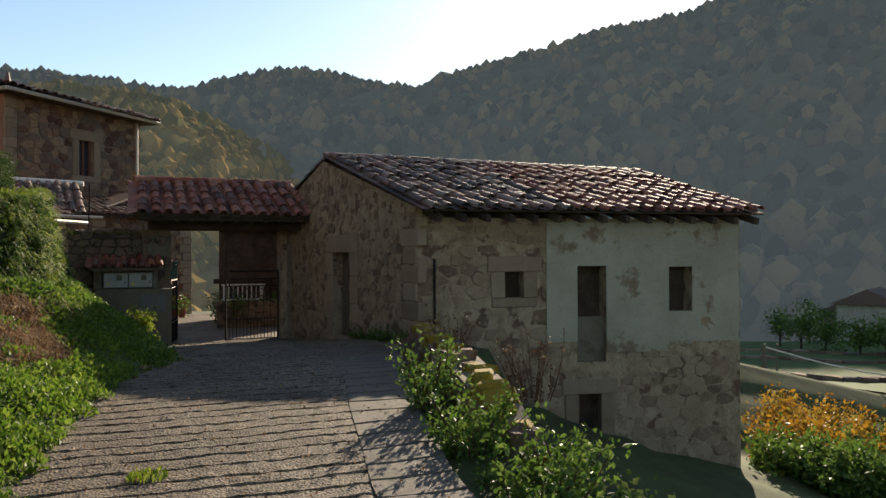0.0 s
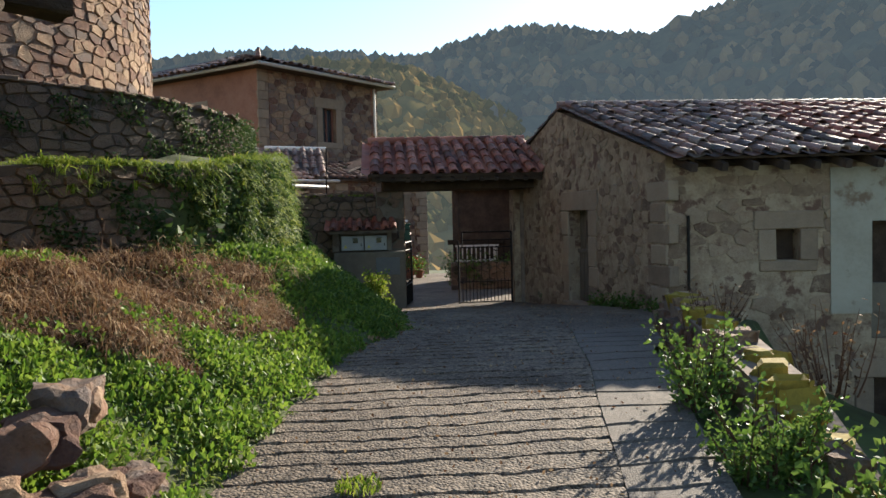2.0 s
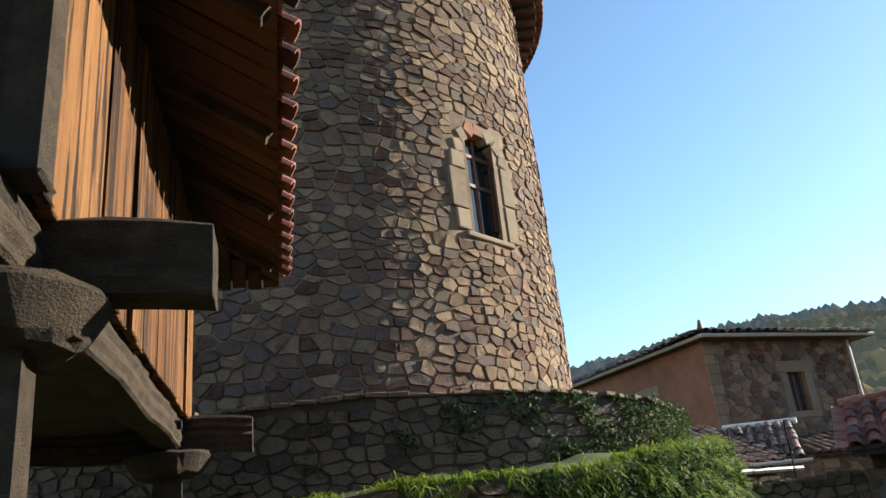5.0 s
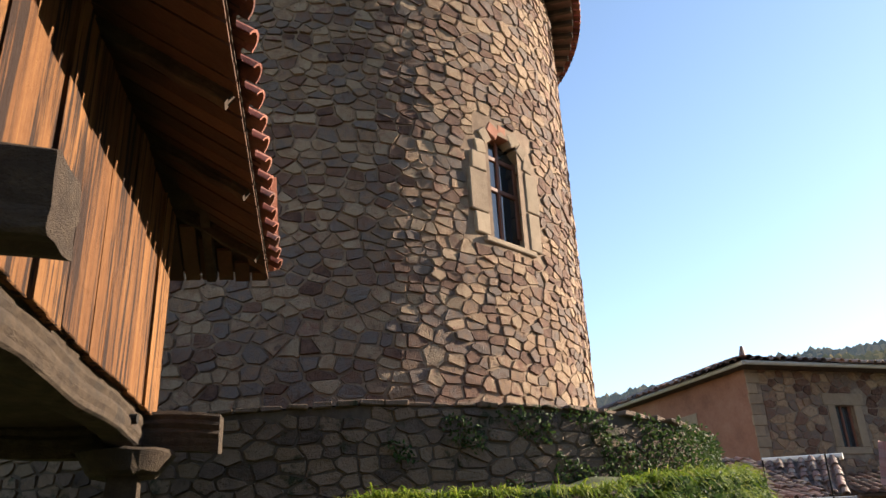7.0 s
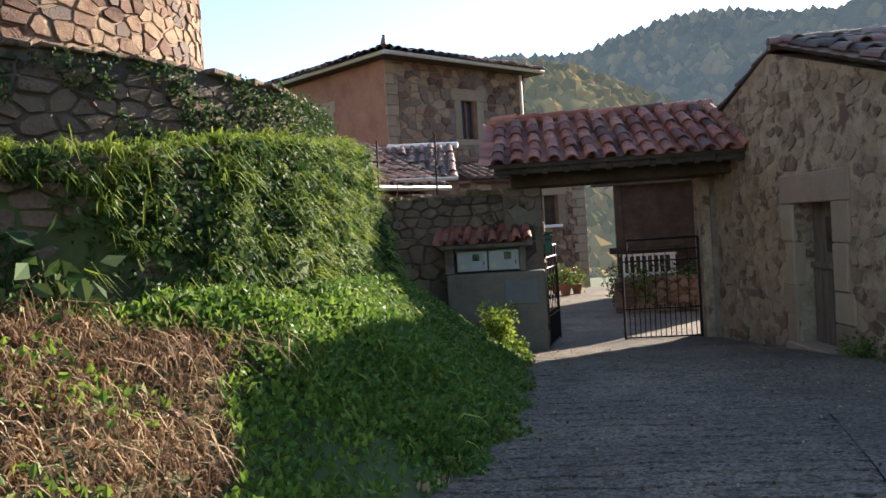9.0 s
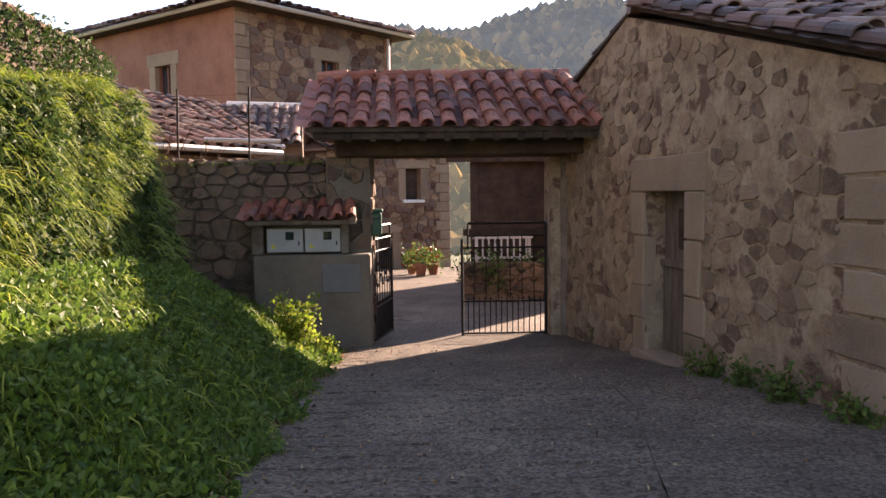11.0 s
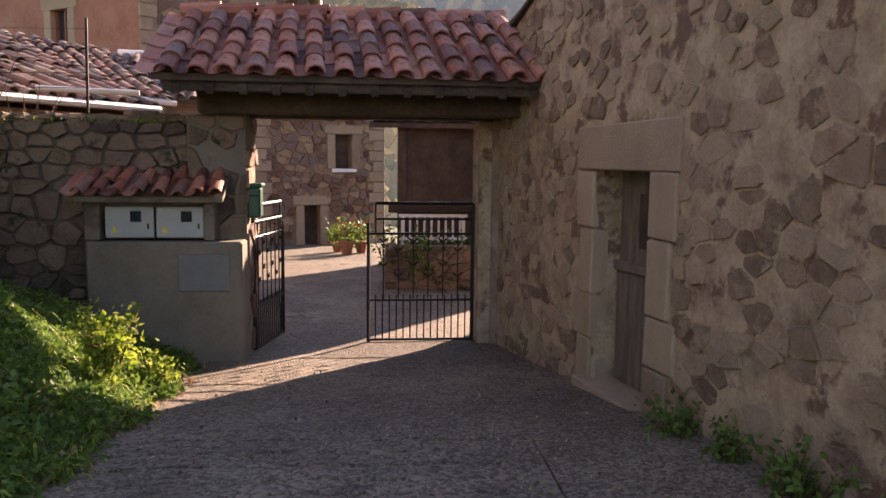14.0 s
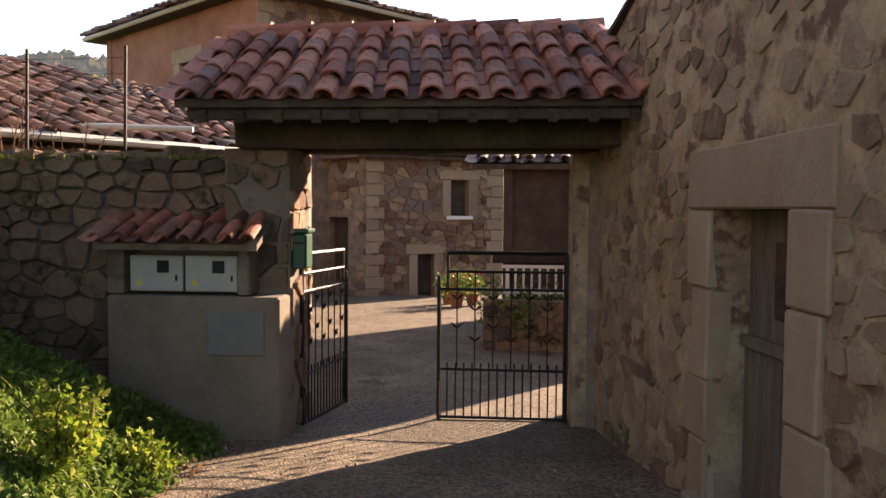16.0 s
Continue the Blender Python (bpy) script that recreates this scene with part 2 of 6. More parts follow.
white_paint = mat("white_wall_paint", [(0.62, 0.60, 0.55), (0.75, 0.73, 0.68)], 2, 20, bump=0.2)
terracotta = mat("terracotta", [(0.25, 0.10, 0.06), (0.36, 0.16, 0.10)], 5, 30, bump=0.2)


def glass_material():
    m = bpy.data.materials.new("window_glass")
    m.use_nodes = True
    b = m.node_tree.nodes["Principled BSDF"]
    b.inputs["Base Color"].default_value = (0.02, 0.025, 0.03, 1)
    b.inputs["Roughness"].default_value = 0.03
    b.inputs["Specular IOR Level"].default_value = 1.0
    return m


glass = glass_material()


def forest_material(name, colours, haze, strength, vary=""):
    """Distant wooded slope; the backlit autumn haze is a faint glow in the material."""
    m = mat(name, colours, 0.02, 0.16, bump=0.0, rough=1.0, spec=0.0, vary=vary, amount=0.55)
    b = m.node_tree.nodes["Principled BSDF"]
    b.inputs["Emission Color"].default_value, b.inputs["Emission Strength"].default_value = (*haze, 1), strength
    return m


# last colour and number: haze tint that the slope emits, and its strength
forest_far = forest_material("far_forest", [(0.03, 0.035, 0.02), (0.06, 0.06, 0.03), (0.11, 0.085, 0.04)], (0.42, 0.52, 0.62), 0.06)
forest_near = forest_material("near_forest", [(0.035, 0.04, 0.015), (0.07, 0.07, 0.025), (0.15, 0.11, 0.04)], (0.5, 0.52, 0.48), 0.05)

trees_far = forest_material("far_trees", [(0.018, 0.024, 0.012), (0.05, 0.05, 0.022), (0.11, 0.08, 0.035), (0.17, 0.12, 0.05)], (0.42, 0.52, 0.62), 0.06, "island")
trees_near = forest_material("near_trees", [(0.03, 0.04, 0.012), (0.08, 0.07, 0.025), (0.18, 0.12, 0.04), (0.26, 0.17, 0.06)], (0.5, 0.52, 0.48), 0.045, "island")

# ---- ground ----
TOWER, TOWER_R = (-5.77, 13.84), 4.9


def lerp(v, xs, zs):
    return np.interp(v, xs, zs)


def road_z(y):
    return lerp(y, [-40, -8, 0, 4, 7, 9, 13, 15, 16.5, 20, 30, 60, 120], [-2, 0.9, 1.38, 1.6, 1.75, 1.70, 1.48, 1.30, 1.16, 1.08, 0.82, -1, -6])


def road_left(y):
    return lerp(y, [-10, 0, 4.5, 7.6, 9, 10, 14, 16, 17, 30], [1.5, 1.75, 2.08, 2.62, 2.95, 3.2, 3.2, 3.1, 1.5, -2.0])


def road_right(y):
    return lerp(y, [-10, 0, 4, 7.5, 9.2, 10.5, 40], [3.7, 3.9, 4.4, 5.25, 6.4, 7.2, 7.5])


def terrace_top(a):
    return lerp(a, [-120, -60, -54, -46, -33, -27, -5, 20], [3.2, 3.38, 3.46, 3.58, 3.60, 3.74, 3.96, 4.0])


def terrace_radius(a):
    return lerp(a, [-150, -32, -8, 4, 16], [8.1, 8.1, 7.1, 7.05, 6.6])


def plinth_radius(a):
    return lerp(a, [-150, -38, -8, 60], [6.0, 6.0, 6.55, 6.55])


def beyond_wall(x, y):
    """How far a point lies outside the terrace wall."""
    a = np.degrees(np.arctan2(y - TOWER[1], x - TOWER[0]))
    return np.where(np.asarray(y) > 16.4, 9.0, np.hypot(x - TOWER[0], y - TOWER[1]) - terrace_radius(a))


def ground_z(x, y):
    x, y = np.asarray(x, float), np.asarray(y, float)
    z = road_z(y) - 0.03
    s = road_left(y) - x
    k = lerp(y, [-6, 0, 4, 7.6, 9, 10, 13, 15.5, 17, 20], [0.15, 0.2, 0.25, 0.43, 0.6, 0.8, 0.8, 0.5, 0.2, 0.1])
    rise = np.where(s > 0, np.minimum(s * k, 0.98) + 0.03 * np.clip(s, 0, 100) * (s > 3), 0)
    w = beyond_wall(x, y)
    bank = z + rise
    a = np.degrees(np.arctan2(y - TOWER[1], x - TOWER[0]))
    top = terrace_top(a) + 0.08 * np.clip(-w, 0, 1)
    z = np.where((w < -0.12) & (s > 0), top, bank)
    d = x - road_right(y)
    drop = lerp(d, [0, 0.7, 1.3, 4, 7, 15, 40, 110, 400], [0, 0.06, 1.0, 1.95, 2.7, 4.6, 9.0, 13, 16])
    fade = np.clip((17.5 - y) / 4, 0, 1)
    far = lerp(x, [0, 14, 40, 400], [0, 0.0, 6, 14])
    z = np.where(d > 0, z - drop * fade - far * (1 - fade), z)
    n = 0.05 * np.sin(3.1 * x + 1.7 * y) * np.sin(2.3 * y - 1.1 * x) + 0.03 * np.sin(7.3 * x) * np.sin(6.1 * y + 1)
    return z + n * np.clip(np.maximum(s, d) * 2, 0, 1)


def axis(lo, a, b, hi, fine, grow=1.25):
    mid = np.arange(a, b, fine)
    left, right, st = [], [], fine
    p = a
    while p > lo:
        st *= grow
        p -= st
        left.append(p)
    st, p = fine, b
    while p < hi:
        right.append(p)
        st *= grow
        p += st
    return np.array(left[::-1] + mid.tolist() + right)


gx, gy = axis(-1500, -4, 9, 1500, 0.14), axis(-1500, -2, 18, 1500, 0.16)
mx_, my_ = np.meshgrid(gx, gy, indexing="ij")
gv = np.stack([mx_.ravel(), my_.ravel(), ground_z(mx_, my_).ravel()], 1)
ny = len(gy)
ii, jj = np.meshgrid(np.arange(len(gx) - 1), np.arange(ny - 1), indexing="ij")
q0 = (ii * ny + jj).ravel()
gf = np.stack([q0, q0 + ny, q0 + ny + 1, q0 + 1], 1)
tagged(sheet("ground", gv, gf, earth, smooth=True), "dark earth and turf bank falling to the valley", "ground", kind="structure")


def ribbon(name, ys, left, right, lift, material, cells, rough=0.006):
    """A paved strip between two edge lines, following the road's profile."""
    vs, fs = [], []
    for y in ys:
        a, b = left(y), right(y)
        for i in range(cells + 1):
            x = a + (b - a) * i / cells
            vs.append((x, y + 0.025 * math.sin(2.3 * x + 1.9 * y) + 0.012 * math.sin(9 * x + y) + random.uniform(-0.006, 0.006), float(road_z(y)) + lift(y) + random.uniform(-rough, rough)))
    n = cells + 1
    for j in range(len(ys) - 1):
        for i in range(cells):
            p = j * n + i
            fs.append((p, p + 1, p + n + 1, p + n))
    return sheet(name, vs, fs, material)


def grooves(y0, y1, pitch, gap):
    ys = []
    y = y0
    while y < y1:
        w = pitch * random.uniform(0.85, 1.15)
        ys += [(y, 0), (y + w * 0.4, 0), (y + w - gap, 0), (y + w - gap * 0.65, 1), (y + w - gap * 0.3, 1)]
        y += w
    return ys


def seam(y):
    return float(lerp(y, [-10, 0, 4, 7, 9, 12, 17], [3.2, 3.45, 3.95, 4.6, 5.0, 5.6, 5.8]))


rows = grooves(-6, 13.2, 0.21, 0.04)
cut = dict(rows)
ramp_road = ribbon("road", [y for y, _ in rows], lambda y: float(road_left(y)) - 0.12, lambda y: seam(y) - 0.002,
                   lambda y: 0.02 - 0.024 * cut[y] * (1 if y < 9 else 0.4), concrete, 34)
tagged(ramp_road, "grooved brown concrete ramp with embedded gravel", "road", kind="structure")
rows2 = grooves(-6, 9.0, 0.33, 0.035)
cut2 = dict(rows2)
tagged(ribbon("pavement", [y for y, _ in rows2], lambda y: seam(y) + 0.002, lambda y: float(road_right(y)) + 0.1, lambda y: 0.026 - 0.025 * cut2[y], strip_concrete, 5, 0.003),
       "smooth grey concrete strip beside the ramp", "pavement", kind="structure")
tagged(ribbon("road", list(np.arange(9.02, 13.3, 0.2)), lambda y: seam(y) + 0.002, lambda y: float(road_right(y)) + 0.3, lambda y: 0.022, concrete, 8),
       "worn grey concrete in front of the barn door", "road", kind="structure")
tagged(ribbon("road", list(np.arange(13.1, 34, 0.3)), lambda y: float(lerp(y, [13, 16, 17, 30], [3.0, 3.0, 1.0, -3.0])), lambda y: 7.3, lambda y: 0.012, concrete, 16),
       "smooth grey concrete yard running through the gateway", "road", kind="structure")

# ---- distant hills ----
SKYLINE = [(-70, 7), (-40, 9), (-20, 11), (-7, 12.4), (4, 12.0), (8, 13.2), (13, 13.7), (17, 13.2), (21, 12.7), (24, 13.8), (29, 14.9), (34, 16.3), (39, 16.9), (44, 18.3), (52, 21.0), (70, 21), (100, 14), (140, 8)]


def hill(name, skyline, near, far, z0, material, label, seed, trees, tree_size):
    b = np.radians(np.linspace(skyline[0][0], skyline[-1][0], 260))
    e = np.interp(np.degrees(b), [s[0] for s in skyline], [s[1] - 0.55 for s in skyline])
    r = np.linspace(0, 1.25, 34)
    vs = []
    for k, (bb, ee) in enumerate(zip(b, e)):
        for f in r:
            d = near + (far - near) * f
            h = z0 + (3 + far * math.tan(math.radians(ee)) - z0) * (f ** 1.15 if f <= 1 else 1 - (f - 1) * 1.5)
            q = noise.fractal(Vector((math.sin(bb) * d / 60 + seed, math.cos(bb) * d / 60, 0)), 0.9, 2.0, 4)
            vs.append((math.sin(bb) * d + 3, math.cos(bb) * d, h + q * far * 0.035 * (1 - 0.75 * (0.9 < f < 1.05))))
    n = len(r)
    fs = [(i * n + j, (i + 1) * n + j, (i + 1) * n + j + 1, i * n + j + 1) for i in range(len(b) - 1) for j in range(n - 1)]
    root = tagged(sheet(name, vs, fs, material, smooth=True), label, "hill", kind="structure")
    va = np.array(vs).reshape(len(b), n, 3)
    ico = bmesh.new()
    bmesh.ops.create_icosphere(ico, subdivisions=1, radius=1)
    iv = np.array([v.co for v in ico.verts])
    fi = np.array([[v.index for v in f.verts] for f in ico.faces])
    ico.free()
    top = int(np.argmin(abs(r - 1)))
    allv, allf = [], []
    for k in range(trees):
        i = rng.integers(0, len(b) - 1)
        j = top if k % 4 == 0 else rng.integers(2, top + 1)
        c = va[i, j] + (va[i + 1, j] - va[i, j]) * rng.random() + (va[i, max(j - 1, 0)] - va[i, j]) * rng.random() * (j < top)
        s = tree_size * rng.uniform(0.5, 1.2)
        v = iv * (s * rng.uniform(0.7, 1.1, (len(iv), 1))) * (1, 1, rng.uniform(0.8, 1.7)) + c
        allf.append(fi + k * len(iv))
        allv.append(v)
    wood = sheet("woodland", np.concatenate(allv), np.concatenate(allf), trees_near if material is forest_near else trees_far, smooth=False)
    tagged(wood, "bare autumn woodland covering the hillside", "woodland", kind="stuff")


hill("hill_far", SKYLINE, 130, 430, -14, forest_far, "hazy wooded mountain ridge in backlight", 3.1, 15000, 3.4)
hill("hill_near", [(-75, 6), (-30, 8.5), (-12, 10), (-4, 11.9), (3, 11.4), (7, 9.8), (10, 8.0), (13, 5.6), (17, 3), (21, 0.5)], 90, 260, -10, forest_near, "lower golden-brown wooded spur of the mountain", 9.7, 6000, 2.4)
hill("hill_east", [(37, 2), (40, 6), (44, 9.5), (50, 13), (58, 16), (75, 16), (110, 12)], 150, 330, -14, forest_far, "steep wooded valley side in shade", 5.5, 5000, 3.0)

# ---- masonry and tiles ----
def clip_cell(poly, px, py, nx, ny):
    """The part of a convex polygon on the near side of a line through (px, py) with normal (nx, ny)."""
    out = []
    for k in range(len(poly)):
        a, b = poly[k - 1], poly[k]
        da, db = (a[0] - px) * nx + (a[1] - py) * ny, (b[0] - px) * nx + (b[1] - py) * ny
        if (da <= 0) != (db <= 0):
            t = da / (da - db)
            out.append((a[0] + (b[0] - a[0]) * t, a[1] + (b[1] - a[1]) * t))
        if db <= 0:
            out.append(b)
    return out


def stone_arrays(poly, place, proud, grout):
    """One rough stone that fills a cell of the wall, its corners knocked off and its face tilted."""
    n = len(poly)
    cu, cv = sum(p[0] for p in poly) / n, sum(p[1] for p in poly) / n
    w, h = max(p[0] for p in poly) - min(p[0] for p in poly), max(p[1] for p in poly) - min(p[1] for p in poly)
    g = grout * random.uniform(0.6, 1.5)
    fu, fv = max(0.55, 1 - g / max(w, 0.02)), max(0.55, 1 - g / max(h, 0.02))
    ring = []
    for k in range(n):
        a, b = poly[k], poly[(k + 1) % n]
        if math.dist(a, b) < 0.022:
            ring.append(((a[0] + b[0]) / 2, (a[1] + b[1]) / 2))
            continue
        c = random.uniform(0.05, 0.16)
        ring += [(a[0] + (b[0] - a[0]) * c, a[1] + (b[1] - a[1]) * c), (b[0] + (a[0] - b[0]) * c, b[1] + (a[1] - b[1]) * c)]
    wob = 0.07 * min(w, h)
    ring = [(a + random.uniform(-wob, wob), b + random.uniform(-wob, wob)) for a, b in ring]
    m = len(ring)
    d = proud * random.uniform(0.45, 1.35)
    ga, gb = random.uniform(-0.35, 0.35) * proud / max(w, 0.05) * 2, random.uniform(-0.35, 0.35) * proud / max(h, 0.05) * 2
    vs = []
    for q, low in ((1.0, True), (0.88, False)):
        for u, v in ring:
            du, dv = (u - cu) * fu * q, (v - cv) * fv * q
            p, nn = place(cu + du, cv + dv)
            vs.append(p + nn * (-0.03 if low else max(0.003, d + du * ga + dv * gb + random.uniform(-0.22, 0.22) * proud)))
    fs = [(k, (k + 1) % m, m + (k + 1) % m, m + k) for k in range(m)] + [tuple(range(m, 2 * m))]
    return vs, fs


def masonry(parent, place, u0, u1, v0, v1, course, length, proud, one, joined, holes=(), near=None, limit=0, inside=None, keep=1.0, grout=0.010):
    """Rubble that fills a surface in rough courses; stones that near(u, v) picks are parts, the rest one joined part."""
    sites = []
    v = v0
    while v < v1 + course[0] * 0.3:
        h = random.uniform(*course)
        u = u0 - random.uniform(0, length[0])
        while u < u1 + length[0]:
            w = random.uniform(*length)
            if random.random() > 0.08:
                sites.append((u + w / 2, v + h / 2 + random.uniform(-0.32, 0.32) * h))
            u += w
        v += h
    pts = np.array(sites)
    stretch = (length[0] + length[1]) / (course[0] + course[1]) * 0.85
    sq = pts * (1, stretch)
    V, F, made = [], [], 0
    for k, (cu, cv) in enumerate(sites):
        if random.random() > keep:
            continue
        if any(a - 0.03 < cu < b + 0.03 and c - 0.03 < cv < d + 0.03 for a, b, c, d in holes):
            continue
        d2 = ((sq - sq[k]) ** 2).sum(1)
        order = np.argpartition(d2, min(15, len(d2) - 1))[:15]
        cell = [(cu - length[1], cv - course[1]), (cu + length[1], cv - course[1]), (cu + length[1], cv + course[1]), (cu - length[1], cv + course[1])]
        for o in order:
            if o != k:
                ou, ov = sites[o]
                cell = clip_cell(cell, (cu + ou) / 2, (cv + ov) / 2, ou - cu, (ov - cv) * stretch * stretch)
        for line in ((u0, cv, -1, 0), (u1, cv, 1, 0), (cu, v0, 0, -1), (cu, v1, 0, 1)):
            cell = clip_cell(cell, *line) if cell else cell
        for a, b, c, d in holes:
            if len(cell) < 3 or not (a < max(p[0] for p in cell) and b > min(p[0] for p in cell) and c < max(p[1] for p in cell) and d > min(p[1] for p in cell)):
                continue
            line = max(((a - cu, (a, cv, 1, 0)), (cu - b, (b, cv, -1, 0)), (c - cv, (cu, c, 0, 1)), (cv - d, (cu, d, 0, -1))))[1]
            cell = clip_cell(cell, *line)
        if len(cell) < 3 or max(p[0] for p in cell) - min(p[0] for p in cell) < 0.035 or max(p[1] for p in cell) - min(p[1] for p in cell) < 0.03:
            continue
        if inside and not all(inside(*p) for p in cell):
            continue
        vs, fs = stone_arrays(cell, place, proud, grout)
        if near and made < limit and near(cu, cv):
            sheet("stone", vs, fs, one, parent)
            made += 1
        else:
            F += [tuple(q + len(V) for q in f) for f in fs]
            V += vs
    if V:
        tagged(sheet("stonework", V, F, joined, parent), kind="stuff")


def flat(p0, p1):
    """The surface of an upright wall from p0 to p1 in the plan, facing to the right of that line."""
    a, b = Vector((*p0, 0)), Vector((*p1, 0))
    w = (b - a).normalized()
    n = Vector((w.y, -w.x, 0))
    return lambda u, v: (a + w * u + Vector((0, 0, v)), n)


def wall_mesh(p0, p1, z0, z1, thick, holes=(), gable=()):
    """An upright wall with openings cut through; gable: (u, z) corners of the raised top, left to right."""
    a, b = Vector((*p0, 0)), Vector((*p1, 0))
    L = (b - a).length
    w = (b - a).normalized()
    n = Vector((w.y, -w.x, 0))
    us = sorted({0, L, *[q for h in holes for q in h[:2]]})
    zs = sorted({z0, z1, *[q for h in holes for q in h[2:]]})
    bm = bmesh.new()
    for i in range(len(us) - 1):
        for j in range(len(zs) - 1):
            cu, cz = (us[i] + us[i + 1]) / 2, (zs[j] + zs[j + 1]) / 2
            if any(h[0] < cu < h[1] and h[2] < cz < h[3] for h in holes):
                continue
            box(bm, a + w * cu - n * thick / 2 + Vector((0, 0, cz)), (us[i + 1] - us[i], thick, zs[j + 1] - zs[j]), turn_z(math.atan2(w.y, w.x)))
    if gable:
        front = [bm.verts.new(a + w * u + Vector((0, 0, z))) for u, z in gable]
        back = [bm.verts.new(a + w * u + Vector((0, 0, z)) - n * thick) for u, z in gable]
        bm.faces.new(front)
        bm.faces.new(back[::-1])
        for i in range(len(gable)):
            k = (i + 1) % len(gable)
            bm.faces.new((front[i], front[k], back[k], back[i]))
    bmesh.ops.remove_doubles(bm, verts=bm.verts, dist=1e-4)
    return bm


def tile_mesh(name, radius, length, material):
    """A tapered half-round cover tile; x across, y down the slope, z out of the roof."""
    bm = bmesh.new()
    n = 7
    rings = []
    for y, rr, zz in ((0, radius * 0.82, 0), (length, radius, 0.012)):
        for inset in (0, 0.018):
            rings.append([bm.verts.new(((rr - inset) * math.cos(math.pi * i / (n - 1)), y, (rr - inset) * 0.85 * math.sin(math.pi * i / (n - 1)) + zz)) for i in range(n)])
    for i in range(n - 1):
        bm.faces.new((rings[0][i], rings[0][i + 1], rings[2][i + 1], rings[2][i]))
        bm.faces.new((rings[1][i + 1], rings[1][i], rings[3][i], rings[3][i + 1]))
        bm.faces.new((rings[2][i], rings[2][i + 1], rings[3][i + 1], rings[3][i]))
    bm.transform(Matrix.Scale(K, 4))
    me = bpy.data.meshes.new(name)
    bm.to_mesh(me)
    bm.free()
    me.materials.append(material)
    return me


def roof_tiles(parent, ridge0, ridge1, eave0, eave1, pitch, expo, one=None, joined=None, limit=300, prefer=None, messy=0.02):
    """Barrel tiles over a roof plane given by its ridge and eave lines: covers as parts, channels joined."""
    r0, r1, e0, e1 = (Vector(p) for p in (ridge0, ridge1, eave0, eave1))
    cols = max(1, round((e1 - e0).length / pitch))
    nrow = max(1, round((e0 - r0).length / expo))
    one = one or tile
    joined = joined or tile_i
    cover = tile_mesh("tile", pitch * 0.36, expo * 1.22, one)
    tv = np.array([v.co for v in cover.vertices]) / K
    tf = [tuple(p.vertices) for p in cover.polygons]
    V, F, CV, CF, made = [], [], [], [], 0
    for i in range(cols):
        f = (i + 0.5) / cols
        a, b = r0.lerp(r1, f), e0.lerp(e1, f)
        down = (b - a).normalized()
        across = (e1 - e0).normalized()
        out = across.cross(down).normalized()
        if out.z < 0:
            out = -out
        across = down.cross(out)
        step = (b - a).length / nrow
        for j in range(nrow):
            jit = Vector([random.uniform(-messy, messy) for _ in range(3)])
            p = a + down * (j * step + step * 0.0) + jit + out * (0.03 + 0.01 * (j % 2))
            y = Matrix((across, down, out)).transposed() @ Matrix.Rotation(random.uniform(-messy, messy) * 2.2, 3, "Z")
            if made < limit and (prefer is None or prefer(f, j / nrow)):
                ob = new("tile", cover)
                ob.parent = parent
                ob.matrix_basis = Matrix.LocRotScale(p * K, y.to_quaternion(), None)
                made += 1
            else:
                m = np.array(y)
                k = len(V)
                V += (tv @ m.T + np.array(p)).tolist()
                F += [tuple(q + k for q in t) for t in tf]
            # channel tile between two covers
            k = len(CV)
            h = pitch * 0.5
            for yy in (0, step * 1.12):
                for xx, zz in ((-h, 0.035), (-h * 0.5, 0.008), (0, 0.0), (h * 0.5, 0.008), (h, 0.035)):
                    CV.append(a + across * (xx + pitch * 0.5) + down * (j * step + yy) + out * (zz + (0.012 if yy else 0.0)))
            CF += [(k + q, k + q + 1, k + 6 + q, k + 5 + q) for q in range(4)]
    if V:
        tagged(sheet("tile_field", V, F, joined, parent), kind="stuff")
    tagged(sheet("channel_tiles", CV, CF, joined, parent), kind="stuff")


def slab(name, corners, thick, material, parent=None, label=""):
    """A plate with the given upper corners."""
    bm = bmesh.new()
    top = [bm.verts.new(c) for c in corners]
    low = [bm.verts.new(Vector(c) - Vector((0, 0, thick))) for c in corners]
    bm.faces.new(top)
    bm.faces.new(low[::-1])
    for i in range(len(top)):
        k = (i + 1) % len(top)
        bm.faces.new((top[i], low[i], low[k], top[k]))
    return part(name, bm, material, parent, label)


# ---- stone barn beside the road ----
A0, A1, P3, P4 = (6.0, 17.3), (6.95, 11.2), (12.62, 10.1), (13.25, 17.2)
GL = math.dist(A0, A1)
barn = thing("stone_barn", "old rubble-stone barn with worn plaster and clay-tile roof", "barn")
DOOR = (2.81, 3.66, 1.42, 3.07)
WINDOWS = [(1.48, 1.80, 2.30, 2.73), (2.74, 3.26, 1.20, 2.82), (4.41, 4.85, 2.03, 2.80), (2.76, 3.16, -0.95, 0.66)]
GABLE = [(0, 3.9), (GL, 3.55), (GL, 3.79), (2.3, 4.95), (0.0, 4.15)]


def gable_top(u):
    return lerp(u, [0, 2.3, GL], [4.15, 4.95, 3.79])


